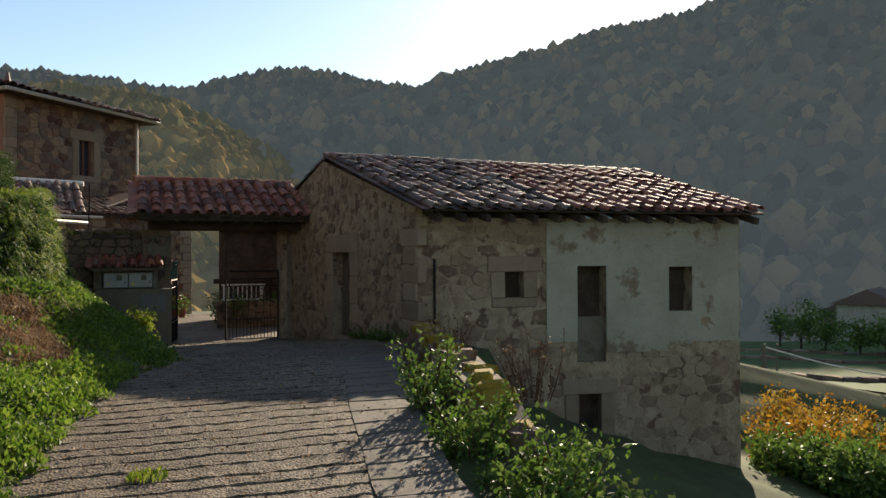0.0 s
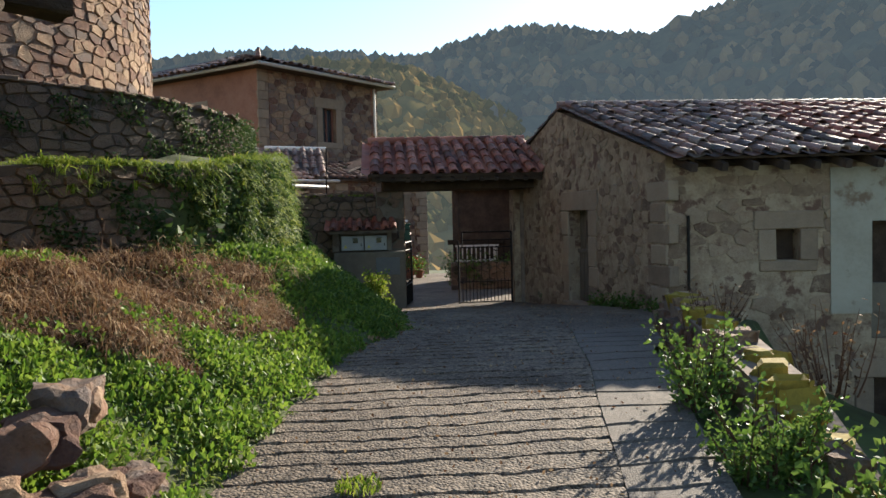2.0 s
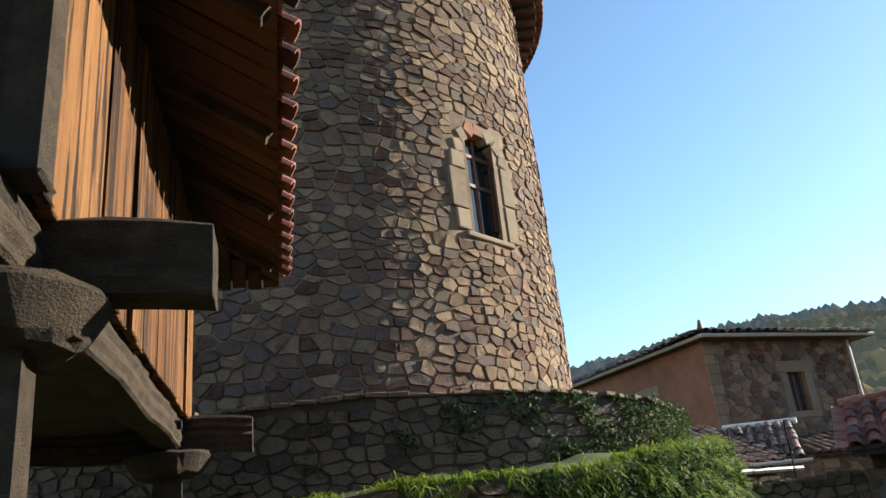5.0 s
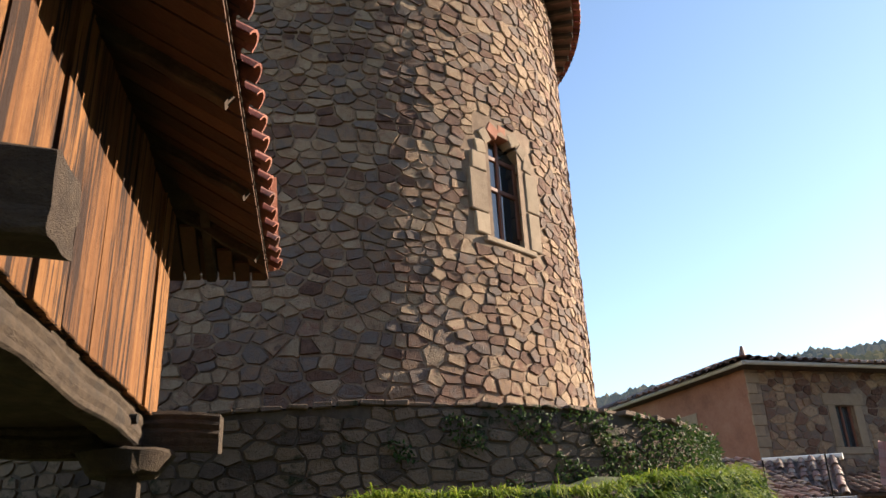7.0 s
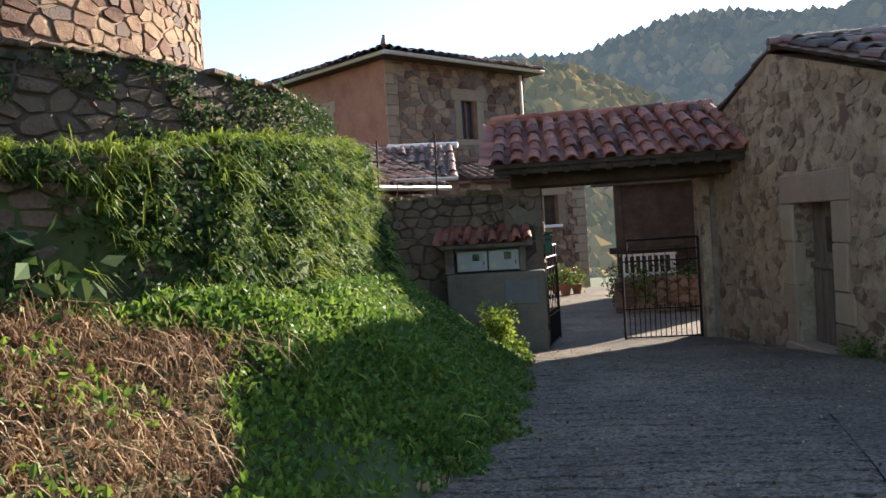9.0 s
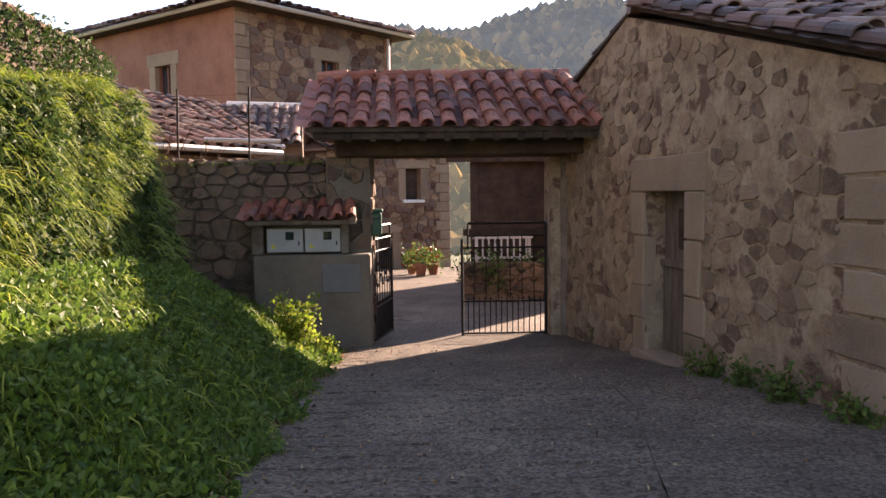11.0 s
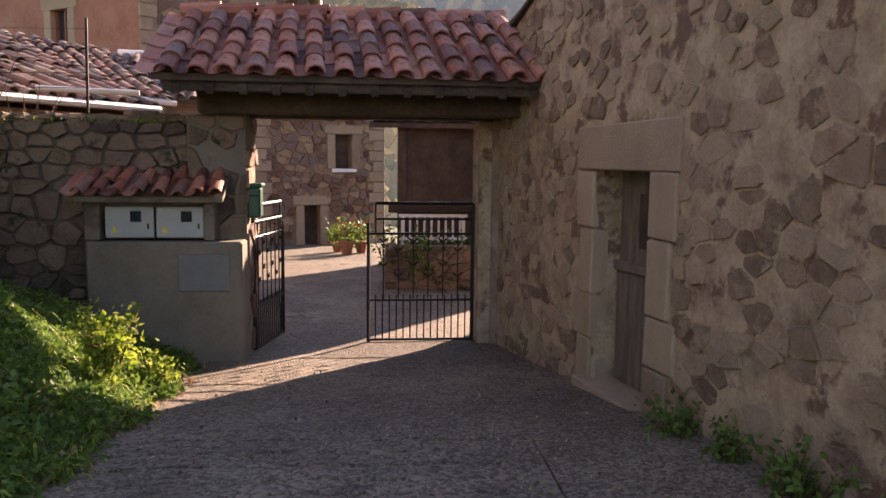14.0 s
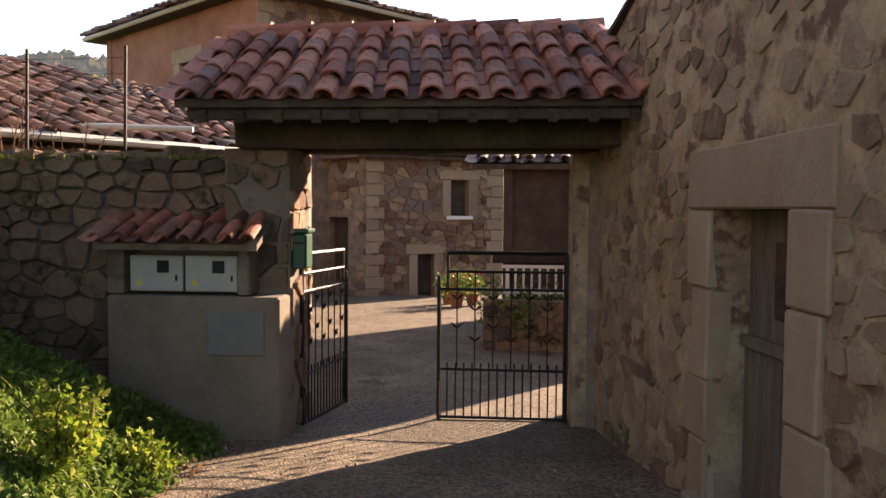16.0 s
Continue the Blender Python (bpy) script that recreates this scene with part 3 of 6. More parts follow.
bm = wall_mesh(A0, A1, 0.3, 3.55, 0.45, [DOOR], GABLE[1:] + [(0, 3.55)])
part("wall", bm, old_plaster, barn, "patchy ochre plaster over rubble")
bm = wall_mesh(A1, P3, -2.0, 3.62, 0.45, WINDOWS)
part("wall", bm, old_plaster, barn)
part("wall", wall_mesh((12.6, 10.35), P4, -2.2, 3.6, 0.4), brown_wall, barn)
part("wall", wall_mesh(P4, A0, 0.0, 3.6, 0.45), brown_wall, barn)
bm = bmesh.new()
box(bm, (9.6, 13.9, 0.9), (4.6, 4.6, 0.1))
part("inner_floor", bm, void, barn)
place_g, place_f = flat(A0, A1), flat(A1, P3)
masonry(barn, place_g, 0.1, GL, 1.1, 4.8, (0.06, 0.19), (0.09, 0.34), 0.013, barn_stone, barn_stone_i,
        [(DOOR[0] - 0.25, DOOR[1] + 0.32, 1.0, 3.42)], near=lambda u, v: u > 3.6, limit=150, inside=lambda u, v: v < gable_top(u) - 0.02, keep=0.5)
masonry(barn, place_f, 0.0, 2.25, -0.6, 3.5, (0.10, 0.26), (0.14, 0.45), 0.018, barn_stone, barn_stone_i, [(1.2, 2.1, 2.15, 3.05)], near=lambda u, v: v > 1.2, limit=100, keep=0.72)
masonry(barn, place_f, 2.25, 5.7, -1.6, 1.25, (0.10, 0.26), (0.14, 0.5), 0.012, barn_stone, barn_stone_i, [(2.5, 3.45, -1.6, 1.3)], near=lambda u, v: v > 0, limit=60, keep=0.75)
masonry(barn, place_f, 2.25, 5.7, 1.25, 2.0, (0.12, 0.22), (0.16, 0.4), 0.02, barn_stone, barn_stone_i, [(2.5, 3.5, 1.0, 2.0), (4.2, 5.0, 1.9, 3)], keep=0.35)
# plaster coat on the upper facade
bm = bmesh.new()
w_f = (Vector((*P3, 0)) - Vector((*A1, 0))).normalized()
n_f = Vector((w_f.y, -w_f.x, 0))
ang_f = math.atan2(w_f.y, w_f.x)
for u0, u1, z0, z1 in ((2.2, 2.74, 1.55, 3.56), (2.74, 3.26, 2.82, 3.56), (3.26, 4.41, 1.35, 3.56), (4.41, 4.85, 2.8, 3.56), (4.85, 5.74, 1.5, 3.56), (4.41, 4.85, 1.45, 2.03)):
    box(bm, Vector((*A1, 0)) + w_f * (u0 + u1) / 2 + n_f * 0.012 + Vector((0, 0, (z0 + z1) / 2)), (u1 - u0, 0.03, z1 - z0), turn_z(ang_f))
part("plaster_coat", bm, pale_plaster, barn, "pale lime plaster peeling at its lower edge")


def frame_block(parent, p0, w, n, u, z, du, dz, out=0.03, depth=0.16, material=ashlar):
    bm = bmesh.new()
    c = Vector((*p0, 0)) + w * u + n * (out - depth / 2) + Vector((0, 0, z))
    box(bm, c, (du, depth, dz), turn_z(math.atan2(w.y, w.x)), bevel=0.012, jitter=0.006)
    part("stone_block", bm, material, parent)


w_g = (Vector((*A1, 0)) - Vector((*A0, 0))).normalized()
n_g = Vector((w_g.y, -w_g.x, 0))
# door frame of dressed stone
for z0, z1, wl, wr in ((1.30, 1.75, 0.24, 0.30), (1.75, 2.10, 0.30, 0.36), (2.10, 2.62, 0.22, 0.28), (2.62, 3.07, 0.28, 0.34)):
    frame_block(barn, A0, w_g, n_g, DOOR[0] - wl / 2, (z0 + z1) / 2, wl, z1 - z0 - 0.012)
    frame_block(barn, A0, w_g, n_g, DOOR[1] + wr / 2, (z0 + z1) / 2, wr, z1 - z0 - 0.012)
frame_block(barn, A0, w_g, n_g, (DOOR[0] + DOOR[1]) / 2 + 0.02, 3.24, 1.5, 0.34)
frame_block(barn, A0, w_g, n_g, (DOOR[0] + DOOR[1]) / 2, 1.36, 1.15, 0.14, out=0.10, depth=0.4)
# wooden door, split in a leaf with boards and an upper panel
door = thing("barn_door", "grey weathered wooden barn door with vertical boards, closed", "door")
for k in range(4):
    bm = bmesh.new()
    wd = (DOOR[1] - DOOR[0]) / 4
    box(bm, Vector((*A0, 0)) + w_g * (DOOR[0] + wd * (k + 0.5)) - n_g * 0.22 + Vector((0, 0, 1.43 + 0.45)), (wd - 0.012, 0.05, 0.9), turn_z(math.atan2(w_g.y, w_g.x)), bevel=0.006)
    part("board", bm, door_wood, door)
for k in range(4):
    bm = bmesh.new()
    wd = (DOOR[1] - DOOR[0]) / 4
    box(bm, Vector((*A0, 0)) + w_g * (DOOR[0] + wd * (k + 0.5)) - n_g * 0.24 + Vector((0, 0, 2.70)), (wd - 0.012, 0.05, 0.74), turn_z(math.atan2(w_g.y, w_g.x)), bevel=0.006)
    part("board", bm, door_wood, door)
bm = bmesh.new()
box(bm, Vector((*A0, 0)) + w_g * ((DOOR[0] + DOOR[1]) / 2) - n_g * 0.19 + Vector((0, 0, 2.34)), (DOOR[1] - DOOR[0] - 0.02, 0.06, 0.07), turn_z(math.atan2(w_g.y, w_g.x)), bevel=0.008)
part("rail", bm, door_wood, door)
bm = bmesh.new()
box(bm, Vector((*A0, 0)) + w_g * (DOOR[0] + 0.5) - n_g * 0.19 + Vector((0, 0, 2.7)), (0.3, 0.02, 0.4), turn_z(math.atan2(w_g.y, w_g.x)), bevel=0.008)
part("hatch", bm, dark_wood, door)

# openings of the facade
for k, (u0, u1, z0, z1) in enumerate(WINDOWS):
    o = Vector((*A1, 0))
    rz = turn_z(ang_f)
    win = thing(("window", "window", "window", "barn_door")[k], ("small square window opening in a stone surround", "tall boarded window opening with a grey sill panel", "plain square window opening closed by a dark shutter", "dark wooden lower door of the barn")[k], ("window", "window", "window", "door")[k])
    bm = bmesh.new()
    box(bm, o + w_f * (u0 + u1) / 2 - n_f * 0.3 + Vector((0, 0, (z0 + z1) / 2)), (u1 - u0, 0.04, z1 - z0), rz)
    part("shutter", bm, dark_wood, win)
    if k == 1:
        bm = bmesh.new()
        box(bm, o + w_f * (u0 + u1) / 2 - n_f * 0.12 + Vector((0, 0, z0 + 0.38)), (u1 - u0 - 0.01, 0.1, 0.76), rz, bevel=0.01)
        part("infill_panel", bm, cement, win, "rendered infill under the opening")
    bm = bmesh.new()
    box(bm, o + w_f * (u0 + u1) / 2 - n_f * 0.25 + Vector((0, 0, z1 - 0.03)), (u1 - u0, 0.06, 0.06), rz, bevel=0.006)
    part("frame_head", bm, dark_wood, win)
    if k in (0, 3):
        for uu in (u0 - 0.12, u1 + 0.12):
            frame_block(barn, A1, w_f, n_f, uu, (z0 + z1) / 2, 0.24, z1 - z0)
        frame_block(barn, A1, w_f, n_f, (u0 + u1) / 2, z1 + 0.13, u1 - u0 + 0.6, 0.25)
        frame_block(barn, A1, w_f, n_f, (u0 + u1) / 2, z0 - 0.08, u1 - u0 + 0.45, 0.14)
# a few big blocks at the corner between gable and facade
for k in range(9):
    frame_block(barn, A0, w_g, n_g, GL - 0.2, 0.9 + k * 0.3, 0.42 if k % 2 else 0.6, 0.28, out=0.02)
bm = bmesh.new()
bar(bm, Vector((*A1, 1.9)) + w_f * 0.29 + n_f * 0.05, Vector((*A1, 2.95)) + w_f * 0.29 + n_f * 0.05, 0.022, 8)
part("drainpipe", bm, iron, barn)

RA, RB = (6.37, 14.85, 5.02), (13.3, 13.9, 4.86)
EC, ED = (6.97, 10.85, 3.74), (12.85, 9.75, 3.72)
EA, EB = (5.86, 17.6, 4.12), (13.5, 17.6, 3.6)
roof = new("roof")
roof.parent = barn
slab("roof_deck", [RA, EC, ED, RB], 0.035, dark_wood, roof)
slab("roof_deck", [EA, RA, RB, EB], 0.035, dark_wood, roof)
for k in range(15):
    f = (k + 0.5) / 15
    p = Vector(EC).lerp(Vector(ED), f)
    q = Vector(RA).lerp(Vector(RB), f)
    bm = bmesh.new()
    d = (q - p).normalized()
    c = p + d * 0.3 - Vector((0, 0, 0.13))
    box(bm, c, (0.09, 0.75, 0.11), Matrix((Vector((d.y, -d.x, 0)).normalized(), d, Vector((d.y, -d.x, 0)).normalized().cross(d))).transposed())
    part("rafter_end", bm, dark_wood, roof)
bm = bmesh.new()
for k in range(26):
    p = Vector(RA).lerp(Vector(RB), (k + 0.5) / 26) + Vector((0, 0, 0.0))
    bar(bm, p - Vector((0.17, 0, 0.0)), p + Vector((0.17, 0, 0.02)), 0.085, 8)
part("ridge_tiles", bm, old_tile_i, roof)

# ---- tiled gateway ----
gate_house = thing("gateway", "stone gateway pillar and heavy timber lintel under a small red-tile roof", "gateway")
bm = bmesh.new()
box(bm, (4.75, 16.35, 3.67), (3.35, 0.26, 0.22), bevel=0.02, jitter=0.01)
part("lintel_beam", bm, dark_wood, gate_house)
bm = bmesh.new()
box(bm, (4.75, 16.95, 3.67), (3.35, 0.26, 0.22), bevel=0.02, jitter=0.01)
part("lintel_beam", bm, dark_wood, gate_house)
GR0, GR1, GE0, GE1 = (2.85, 16.85, 4.56), (6.12, 16.85, 4.60), (2.80, 15.72, 3.87), (6.40, 15.72, 3.87)
slab("roof_deck", [GR0, GE0, GE1, GR1], 0.06, dark_wood, gate_house)
slab("roof_deck", [(2.8, 17.95, 3.9), GR0, GR1, (6.1, 17.95, 3.9)], 0.06, dark_wood, gate_house)
bm = bmesh.new()
box(bm, (4.6, 15.80, 3.78), (3.45, 0.05, 0.11), bevel=0.008)
part("fascia", bm, dark_wood, gate_house)
for k in range(12):
    bm = bmesh.new()
    box(bm, (3.0 + k * 0.29, 16.05, 3.93), (0.07, 0.75, 0.08), Matrix.Rotation(math.atan2(0.70, 1.13), 3, "X"))
    part("rafter", bm, dark_wood, gate_house)
for k in range(9):
    bm = bmesh.new()
    x = 3.02 + k * 0.36
    bar(bm, (x - 0.2, 16.85, 4.60 + 0.01 * random.random()), (x + 0.19, 16.85, 4.63), 0.085, 9)
    part("ridge_tile", bm, tile, gate_house)
# left pillar
part("pillar", wall_mesh((2.95, 16.35), (3.5, 16.35), 1.0, 3.56, 0.6), cement, gate_house, "stone pillar with worn render")
masonry(gate_house, flat((2.95, 16.35), (3.5, 16.35)), 0, 0.55, 2.4, 3.55, (0.14, 0.24), (0.18, 0.36), 0.03, stone, dark_stone_i, keep=0.8)
masonry(gate_house, flat((3.5, 16.35), (3.5, 16.95)), 0, 0.6, 1.2, 3.55, (0.14, 0.24), (0.18, 0.36), 0.025, stone, dark_stone_i, near=lambda u, v: True, limit=20, keep=0.7)
# timber post and wall return on the barn's side
part("side_wall", wall_mesh((5.86, 16.9), (6.05, 16.9), 1.0, 3.56, 0.5), old_plaster, gate_house)

# ---- meter block with its own little roof ----
meter = thing("meter_block", "rendered cement block with white meter doors under a small tiled hood", "meter box")
bm = bmesh.new()
box(bm, (2.79, 16.2, 1.68), (1.42, 0.34, 1.36), bevel=0.02)
part("base", bm, cement, meter)
for x, wd in ((2.13, 0.14), (3.19, 0.10)):
    bm = bmesh.new()
    box(bm, (x, 16.22, 2.56), (wd, 0.28, 0.39), bevel=0.012)
    part("cheek", bm, cement, meter)
bm = bmesh.new()
box(bm, (2.67, 16.33, 2.56), (1.0, 0.06, 0.39))
part("back_panel", bm, cement, meter)
for x in (2.46, 2.92):
    bm = bmesh.new()
    box(bm, (x, 16.13, 2.535), (0.44, 0.03, 0.29), bevel=0.008)
    d = part("meter_door", bm, white_metal, meter)
    bm = bmesh.new()
    box(bm, (x + 0.06, 16.11, 2.59), (0.10, 0.012, 0.10), bevel=0.003)
    part("inspection_window", bm, glass, d)
    bm = bmesh.new()
    box(bm, (x + 0.17, 16.11, 2.50), (0.015, 0.02, 0.05), bevel=0.003)
    part("latch", bm, iron, d)
    bm = bmesh.new()
    v = [bm.verts.new((x - 0.14 + a, 16.112, 2.44 + b)) for a, b in ((-0.035, 0), (0.035, 0), (0, 0.06))]
    bm.faces.new(v)
    part("warning_triangle", bm, mat("yellow_sign", [(0.5, 0.4, 0.05), (0.55, 0.45, 0.06)], 5, 30, bump=0), d)
slab("hood", [(2.02, 16.42, 2.98), (2.02, 15.98, 2.78), (3.34, 15.98, 2.78), (3.34, 16.42, 2.98)], 0.05, cement, meter)
bm = bmesh.new()
box(bm, (3.15, 16.022, 2.07), (0.47, 0.02, 0.35), bevel=0.006)
part("access_panel", bm, mat("grey_panel", [(0.10, 0.10, 0.10), (0.14, 0.14, 0.13)], 4, 30, rough=0.5, bump=0.1), meter, "dark grey metal access panel")

# ---- wall left of the gateway ----
yard_wall = tagged(part("wall_yard", wall_mesh((-2.0, 16.5), (2.95, 16.42), 1.0, 3.44, 0.45), dark_core), "dark damp rubble-stone yard wall with moss on top", "wall", kind="structure")
masonry(yard_wall, flat((-2.0, 16.5), (2.95, 16.42)), 1.6, 4.95, 1.2, 3.5, (0.07, 0.18), (0.10, 0.36), 0.04, dark_stone_i, dark_stone_i, near=lambda u, v: u > 2.6 and v > 2.2, limit=70)
for k in range(40):
    x = 0.55 + k * 0.058 + random.uniform(-0.05, 0.05)
    bm = bmesh.new()
    box(bm, (x, 16.65 + random.uniform(-0.12, 0.12), 3.47 + random.uniform(0, 0.06)), (random.uniform(0.1, 0.3), random.uniform(0.15, 0.3), random.uniform(0.05, 0.12)), turn_z(random.random() * 3), bevel=0.015, jitter=0.02)
    part("cap_stone", bm, dark_stone_i, yard_wall)

# ---- iron gate ----
def gate_leaf(name, m, label):
    """Leaf 1.16 wide, 1.48 high, hinge at x = 1.16; placed by m."""
    root = tagged(new(name), label, "gate", "gate leaves")

    def add(n, pts, r, k=6):
        bm = bmesh.new()
        for a, b in pts:
            bar(bm, m @ Vector(a), m @ Vector(b), r, k)
        return part(n, bm, iron, root)
    W, H = 1.14, 1.53
    add("stile", [((0, 0, -0.06), (0, 0, 1.32))], 0.02)
    add("stile", [((W, 0, 0), (W, 0, H))], 0.022)
    for z in (0.03, 0.47, 1.20):
        add("rail", [((0, 0, z), (W, 0, z))], 0.014)
    add("rail", [((0.08, 0, 1.36), (W, 0, 1.36))], 0.014)
    add("rail", [((0.08, 0, 1.53), (W, 0, 1.53))], 0.020)
    add("stile", [((0.08, 0, 1.20), (0.08, 0, 1.53))], 0.014)
    for k in range(1, 15):
        x = W * k / 15
        add("spike", [((x, 0, 0.03), (x, 0, 0.53))], 0.008, 5)
    for k in range(1, 7):
        x = W * k / 7
        add("bar", [((x, 0, 0.47), (x, 0, 1.36))], 0.007, 5)
        for z in (0.72 + 0.12 * (k % 2), 1.0 + 0.1 * (k % 2)):
            bm = bmesh.new()
            for s in (-1, 1):
                a = [bm.verts.new(m @ Vector(p)) for p in ((x, 0.01, z), (x + s * 0.03, 0.02, z + 0.015), (x + s * 0.065, 0.01, z + 0.06), (x + s * 0.02, -0.005, z + 0.04))]
                bm.faces.new(a)
                bm.faces.new([bm.verts.new(v.co + Vector((0, 0.006, 0))) for v in a][::-1])
            part("leaf_ornament", bm, iron, root)
    add("drop_bolt", [((0, -0.03, -0.06), (0, -0.03, 0.35))], 0.011)
    return root


gate_leaf("iron_gate", Matrix.Translation((4.68, 17.05, 1.15)), "black wrought-iron gate leaf with spikes and leaf ornaments, closed")
gate_leaf("iron_gate", Matrix.Translation((3.70, 17.62, 1.14)) @ Matrix.Rotation(radians(-101), 4, "Z") @ Matrix.Scale(0.86, 4, (1, 0, 0)), "black wrought-iron gate leaf swung open against the pillar")
mailbox = thing("mailbox", "dark green metal letterbox on the gate pillar", "mailbox")
bm = bmesh.new()
box(bm, (3.56, 16.50, 2.71), (0.13, 0.22, 0.30), bevel=0.02)
part("body", bm, green_paint, mailbox)
bm = bmesh.new()
box(bm, (3.565, 16.50, 2.88), (0.16, 0.26, 0.04), bevel=0.012)
part("lid", bm, green_paint, mailbox)
bm = bmesh.new()
box(bm, (3.56, 16.385, 2.78), (0.09, 0.012, 0.02))
part("slot", bm, iron, mailbox)

TOWER_C = TOWER
# ---- round tower ----
tower = thing("round_tower", "round rubble-stone tower with an arched window", "tower")
TZ0, TZ1 = 4.5, 13.2


def tower_radius(z):
    return TOWER_R + 0.01 * (8 - z) / 4


def on_tower(u, v):
    a = u / TOWER_R
    n = Vector((math.cos(a), math.sin(a), 0))
    r = tower_radius(v)
    return Vector((TOWER_C[0], TOWER_C[1], 0)) + n * r + Vector((0, 0, v)), n


WA = -14.6                                            # bearing of the window in degrees
WU, WZ0, WZ1, WW = radians(WA) * TOWER_R, 7.30, 9.06, 0.86
seg = 96
bm = bmesh.new()
cols = []
for i in range(seg):
    a = 2 * math.pi * i / seg
    cols.append([bm.verts.new((TOWER_C[0] + math.cos(a) * tower_radius(z), TOWER_C[1] + math.sin(a) * tower_radius(z), z)) for z in (TZ0 - 1, WZ0, WZ1, TZ1)])
for i in range(seg):
    mid = math.degrees(2 * math.pi * (i + 0.5) / seg)
    mid = mid - 360 if mid > 180 else mid
    for j in range(3):
        if j == 1 and abs(mid - WA) < 5.2:
            continue
        bm.faces.new((cols[i][j], cols[(i + 1) % seg][j], cols[(i + 1) % seg][j + 1], cols[i][j + 1]))
part("core", bm, mortar, tower, smooth=True)
masonry(tower, on_tower, radians(-118) * TOWER_R, radians(35) * TOWER_R, TZ0 + 0.05, TZ1 - 0.05, (0.08, 0.20), (0.12, 0.38), 0.028, stone, stone_i,
        [(WU - 0.80, WU + 0.72, WZ0 - 0.08, WZ1 - 0.30), (WU - 0.62, WU + 0.62, WZ1 - 0.31, WZ1 + 0.20), (WU - 0.55, WU - 0.15, 11.62, 12.4)], near=lambda u, v: radians(-75) * TOWER_R < u < radians(8) * TOWER_R and v < 8, limit=300, grout=0.012)
# window surround
a = radians(WA)
nW, tW = Vector((math.cos(a), math.sin(a), 0)), Vector((-math.sin(a), math.cos(a), 0))
cW = Vector((*TOWER_C, 0)) + nW * (tower_radius(7) - 0.03)
rW = turn_z(a + math.pi / 2)
window = thing("window", "arched tower window with brown wooden casement and stone jambs", "window")
ARC = WZ1 - WW / 2


def window_block(name, u, z, du, dz, out, depth, material, tilt=0.0, bevel=0.014):
    bm = bmesh.new()
    box(bm, cW + tW * u + nW * (out - depth / 2) + Vector((0, 0, z)), (du, depth, dz), rW @ Matrix.Rotation(tilt, 3, "Y"), bevel=bevel, jitter=0.006)
    return part(name, bm, material, window)


for side, blocks in ((-1, ((0.0, 0.34, 0.28), (0.34, 1.0, 0.36), (1.0, 1.30, 0.30))), (1, ((0.0, 0.62, 0.26), (0.62, 1.30, 0.28)))):
    for z0, z1, wd in blocks:
        window_block("jamb_stone", side * (WW / 2 + wd / 2), WZ0 + 0.03 + (z0 + z1) / 2, wd, z1 - z0 - 0.014, 0.03, 0.36, ashlar)
window_block("sill", -0.02, WZ0 - 0.02, WW + 0.22, 0.09, 0.06, 0.42, ashlar)
for k in range(7):
    th = math.pi * (k + 0.5) / 7
    window_block("arch_stone", math.cos(th) * (WW / 2 + 0.10), ARC + math.sin(th) * (WW / 2 + 0.10), 0.23, 0.21, 0.025, 0.34, terracotta if k in (3, 4) else ashlar, -(math.pi / 2 - th))
for side in (-1, 0, 1):
    window_block("casement_post", side * (WW / 2 - 0.04), (WZ0 + WZ1) / 2, 0.08 if side else 0.06, WZ1 - WZ0 - (0.5 if side else 0.06), -0.13, 0.06, brown_frame, bevel=0.006)
for z in (WZ0 + 0.08, WZ0 + 0.92, ARC + 0.10):
    window_block("transom", 0, z, WW - 0.02, 0.065, -0.13, 0.055, brown_frame, bevel=0.006)
for side in (-1, 1):
    for z0, z1 in ((WZ0 + 0.11, WZ0 + 0.89), (WZ0 + 0.95, WZ1 - 0.06)):
        window_block("pane", side * WW / 4, (z0 + z1) / 2, WW / 2 - 0.06, z1 - z0, -0.155, 0.012, glass, bevel=0.0)
# added near-black board: paints the unlit room behind the panes
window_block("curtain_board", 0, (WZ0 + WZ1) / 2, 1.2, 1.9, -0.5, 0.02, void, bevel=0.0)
# putlog opening as a solid near-black box, its shade in the colour, and eaves
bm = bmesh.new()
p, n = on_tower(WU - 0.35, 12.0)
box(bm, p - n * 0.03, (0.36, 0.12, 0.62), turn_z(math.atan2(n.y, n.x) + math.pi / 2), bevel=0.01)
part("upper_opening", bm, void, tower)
for k in range(84):
    a = 2 * math.pi * k / 84
    bm = bmesh.new()
    q = Vector((math.cos(a), math.sin(a), 0))
    box(bm, Vector((*TOWER_C, TZ1)) + q * 5.02, (0.7, 0.09, 0.1), turn_z(a), bevel=0.01)
    part("rafter_end", bm, dark_wood, tower)
bm = bmesh.new()
bmesh.ops.create_cone(bm, cap_ends=True, segments=64, radius1=5.4, radius2=0.1, depth=1.9, matrix=Matrix.Translation((*TOWER_C, TZ1 + 1.05)))
part("roof", bm, old_tile_i, tower)
cov = tile_mesh("eave_tile", 0.09, 0.5, tile)
for k in range(180):
    a = 2 * math.pi * k / 180
    ob = new("eave_tile", cov)
    ob.parent = tower
    ob.matrix_basis = Matrix.Translation(Vector((TOWER_C[0] + math.cos(a) * 5.05, TOWER_C[1] + math.sin(a) * 5.05, TZ1 + 0.25)) * K) @ Matrix.Rotation(a - math.pi / 2, 4, "Z") @ Matrix.Rotation(radians(-18), 4, "X")


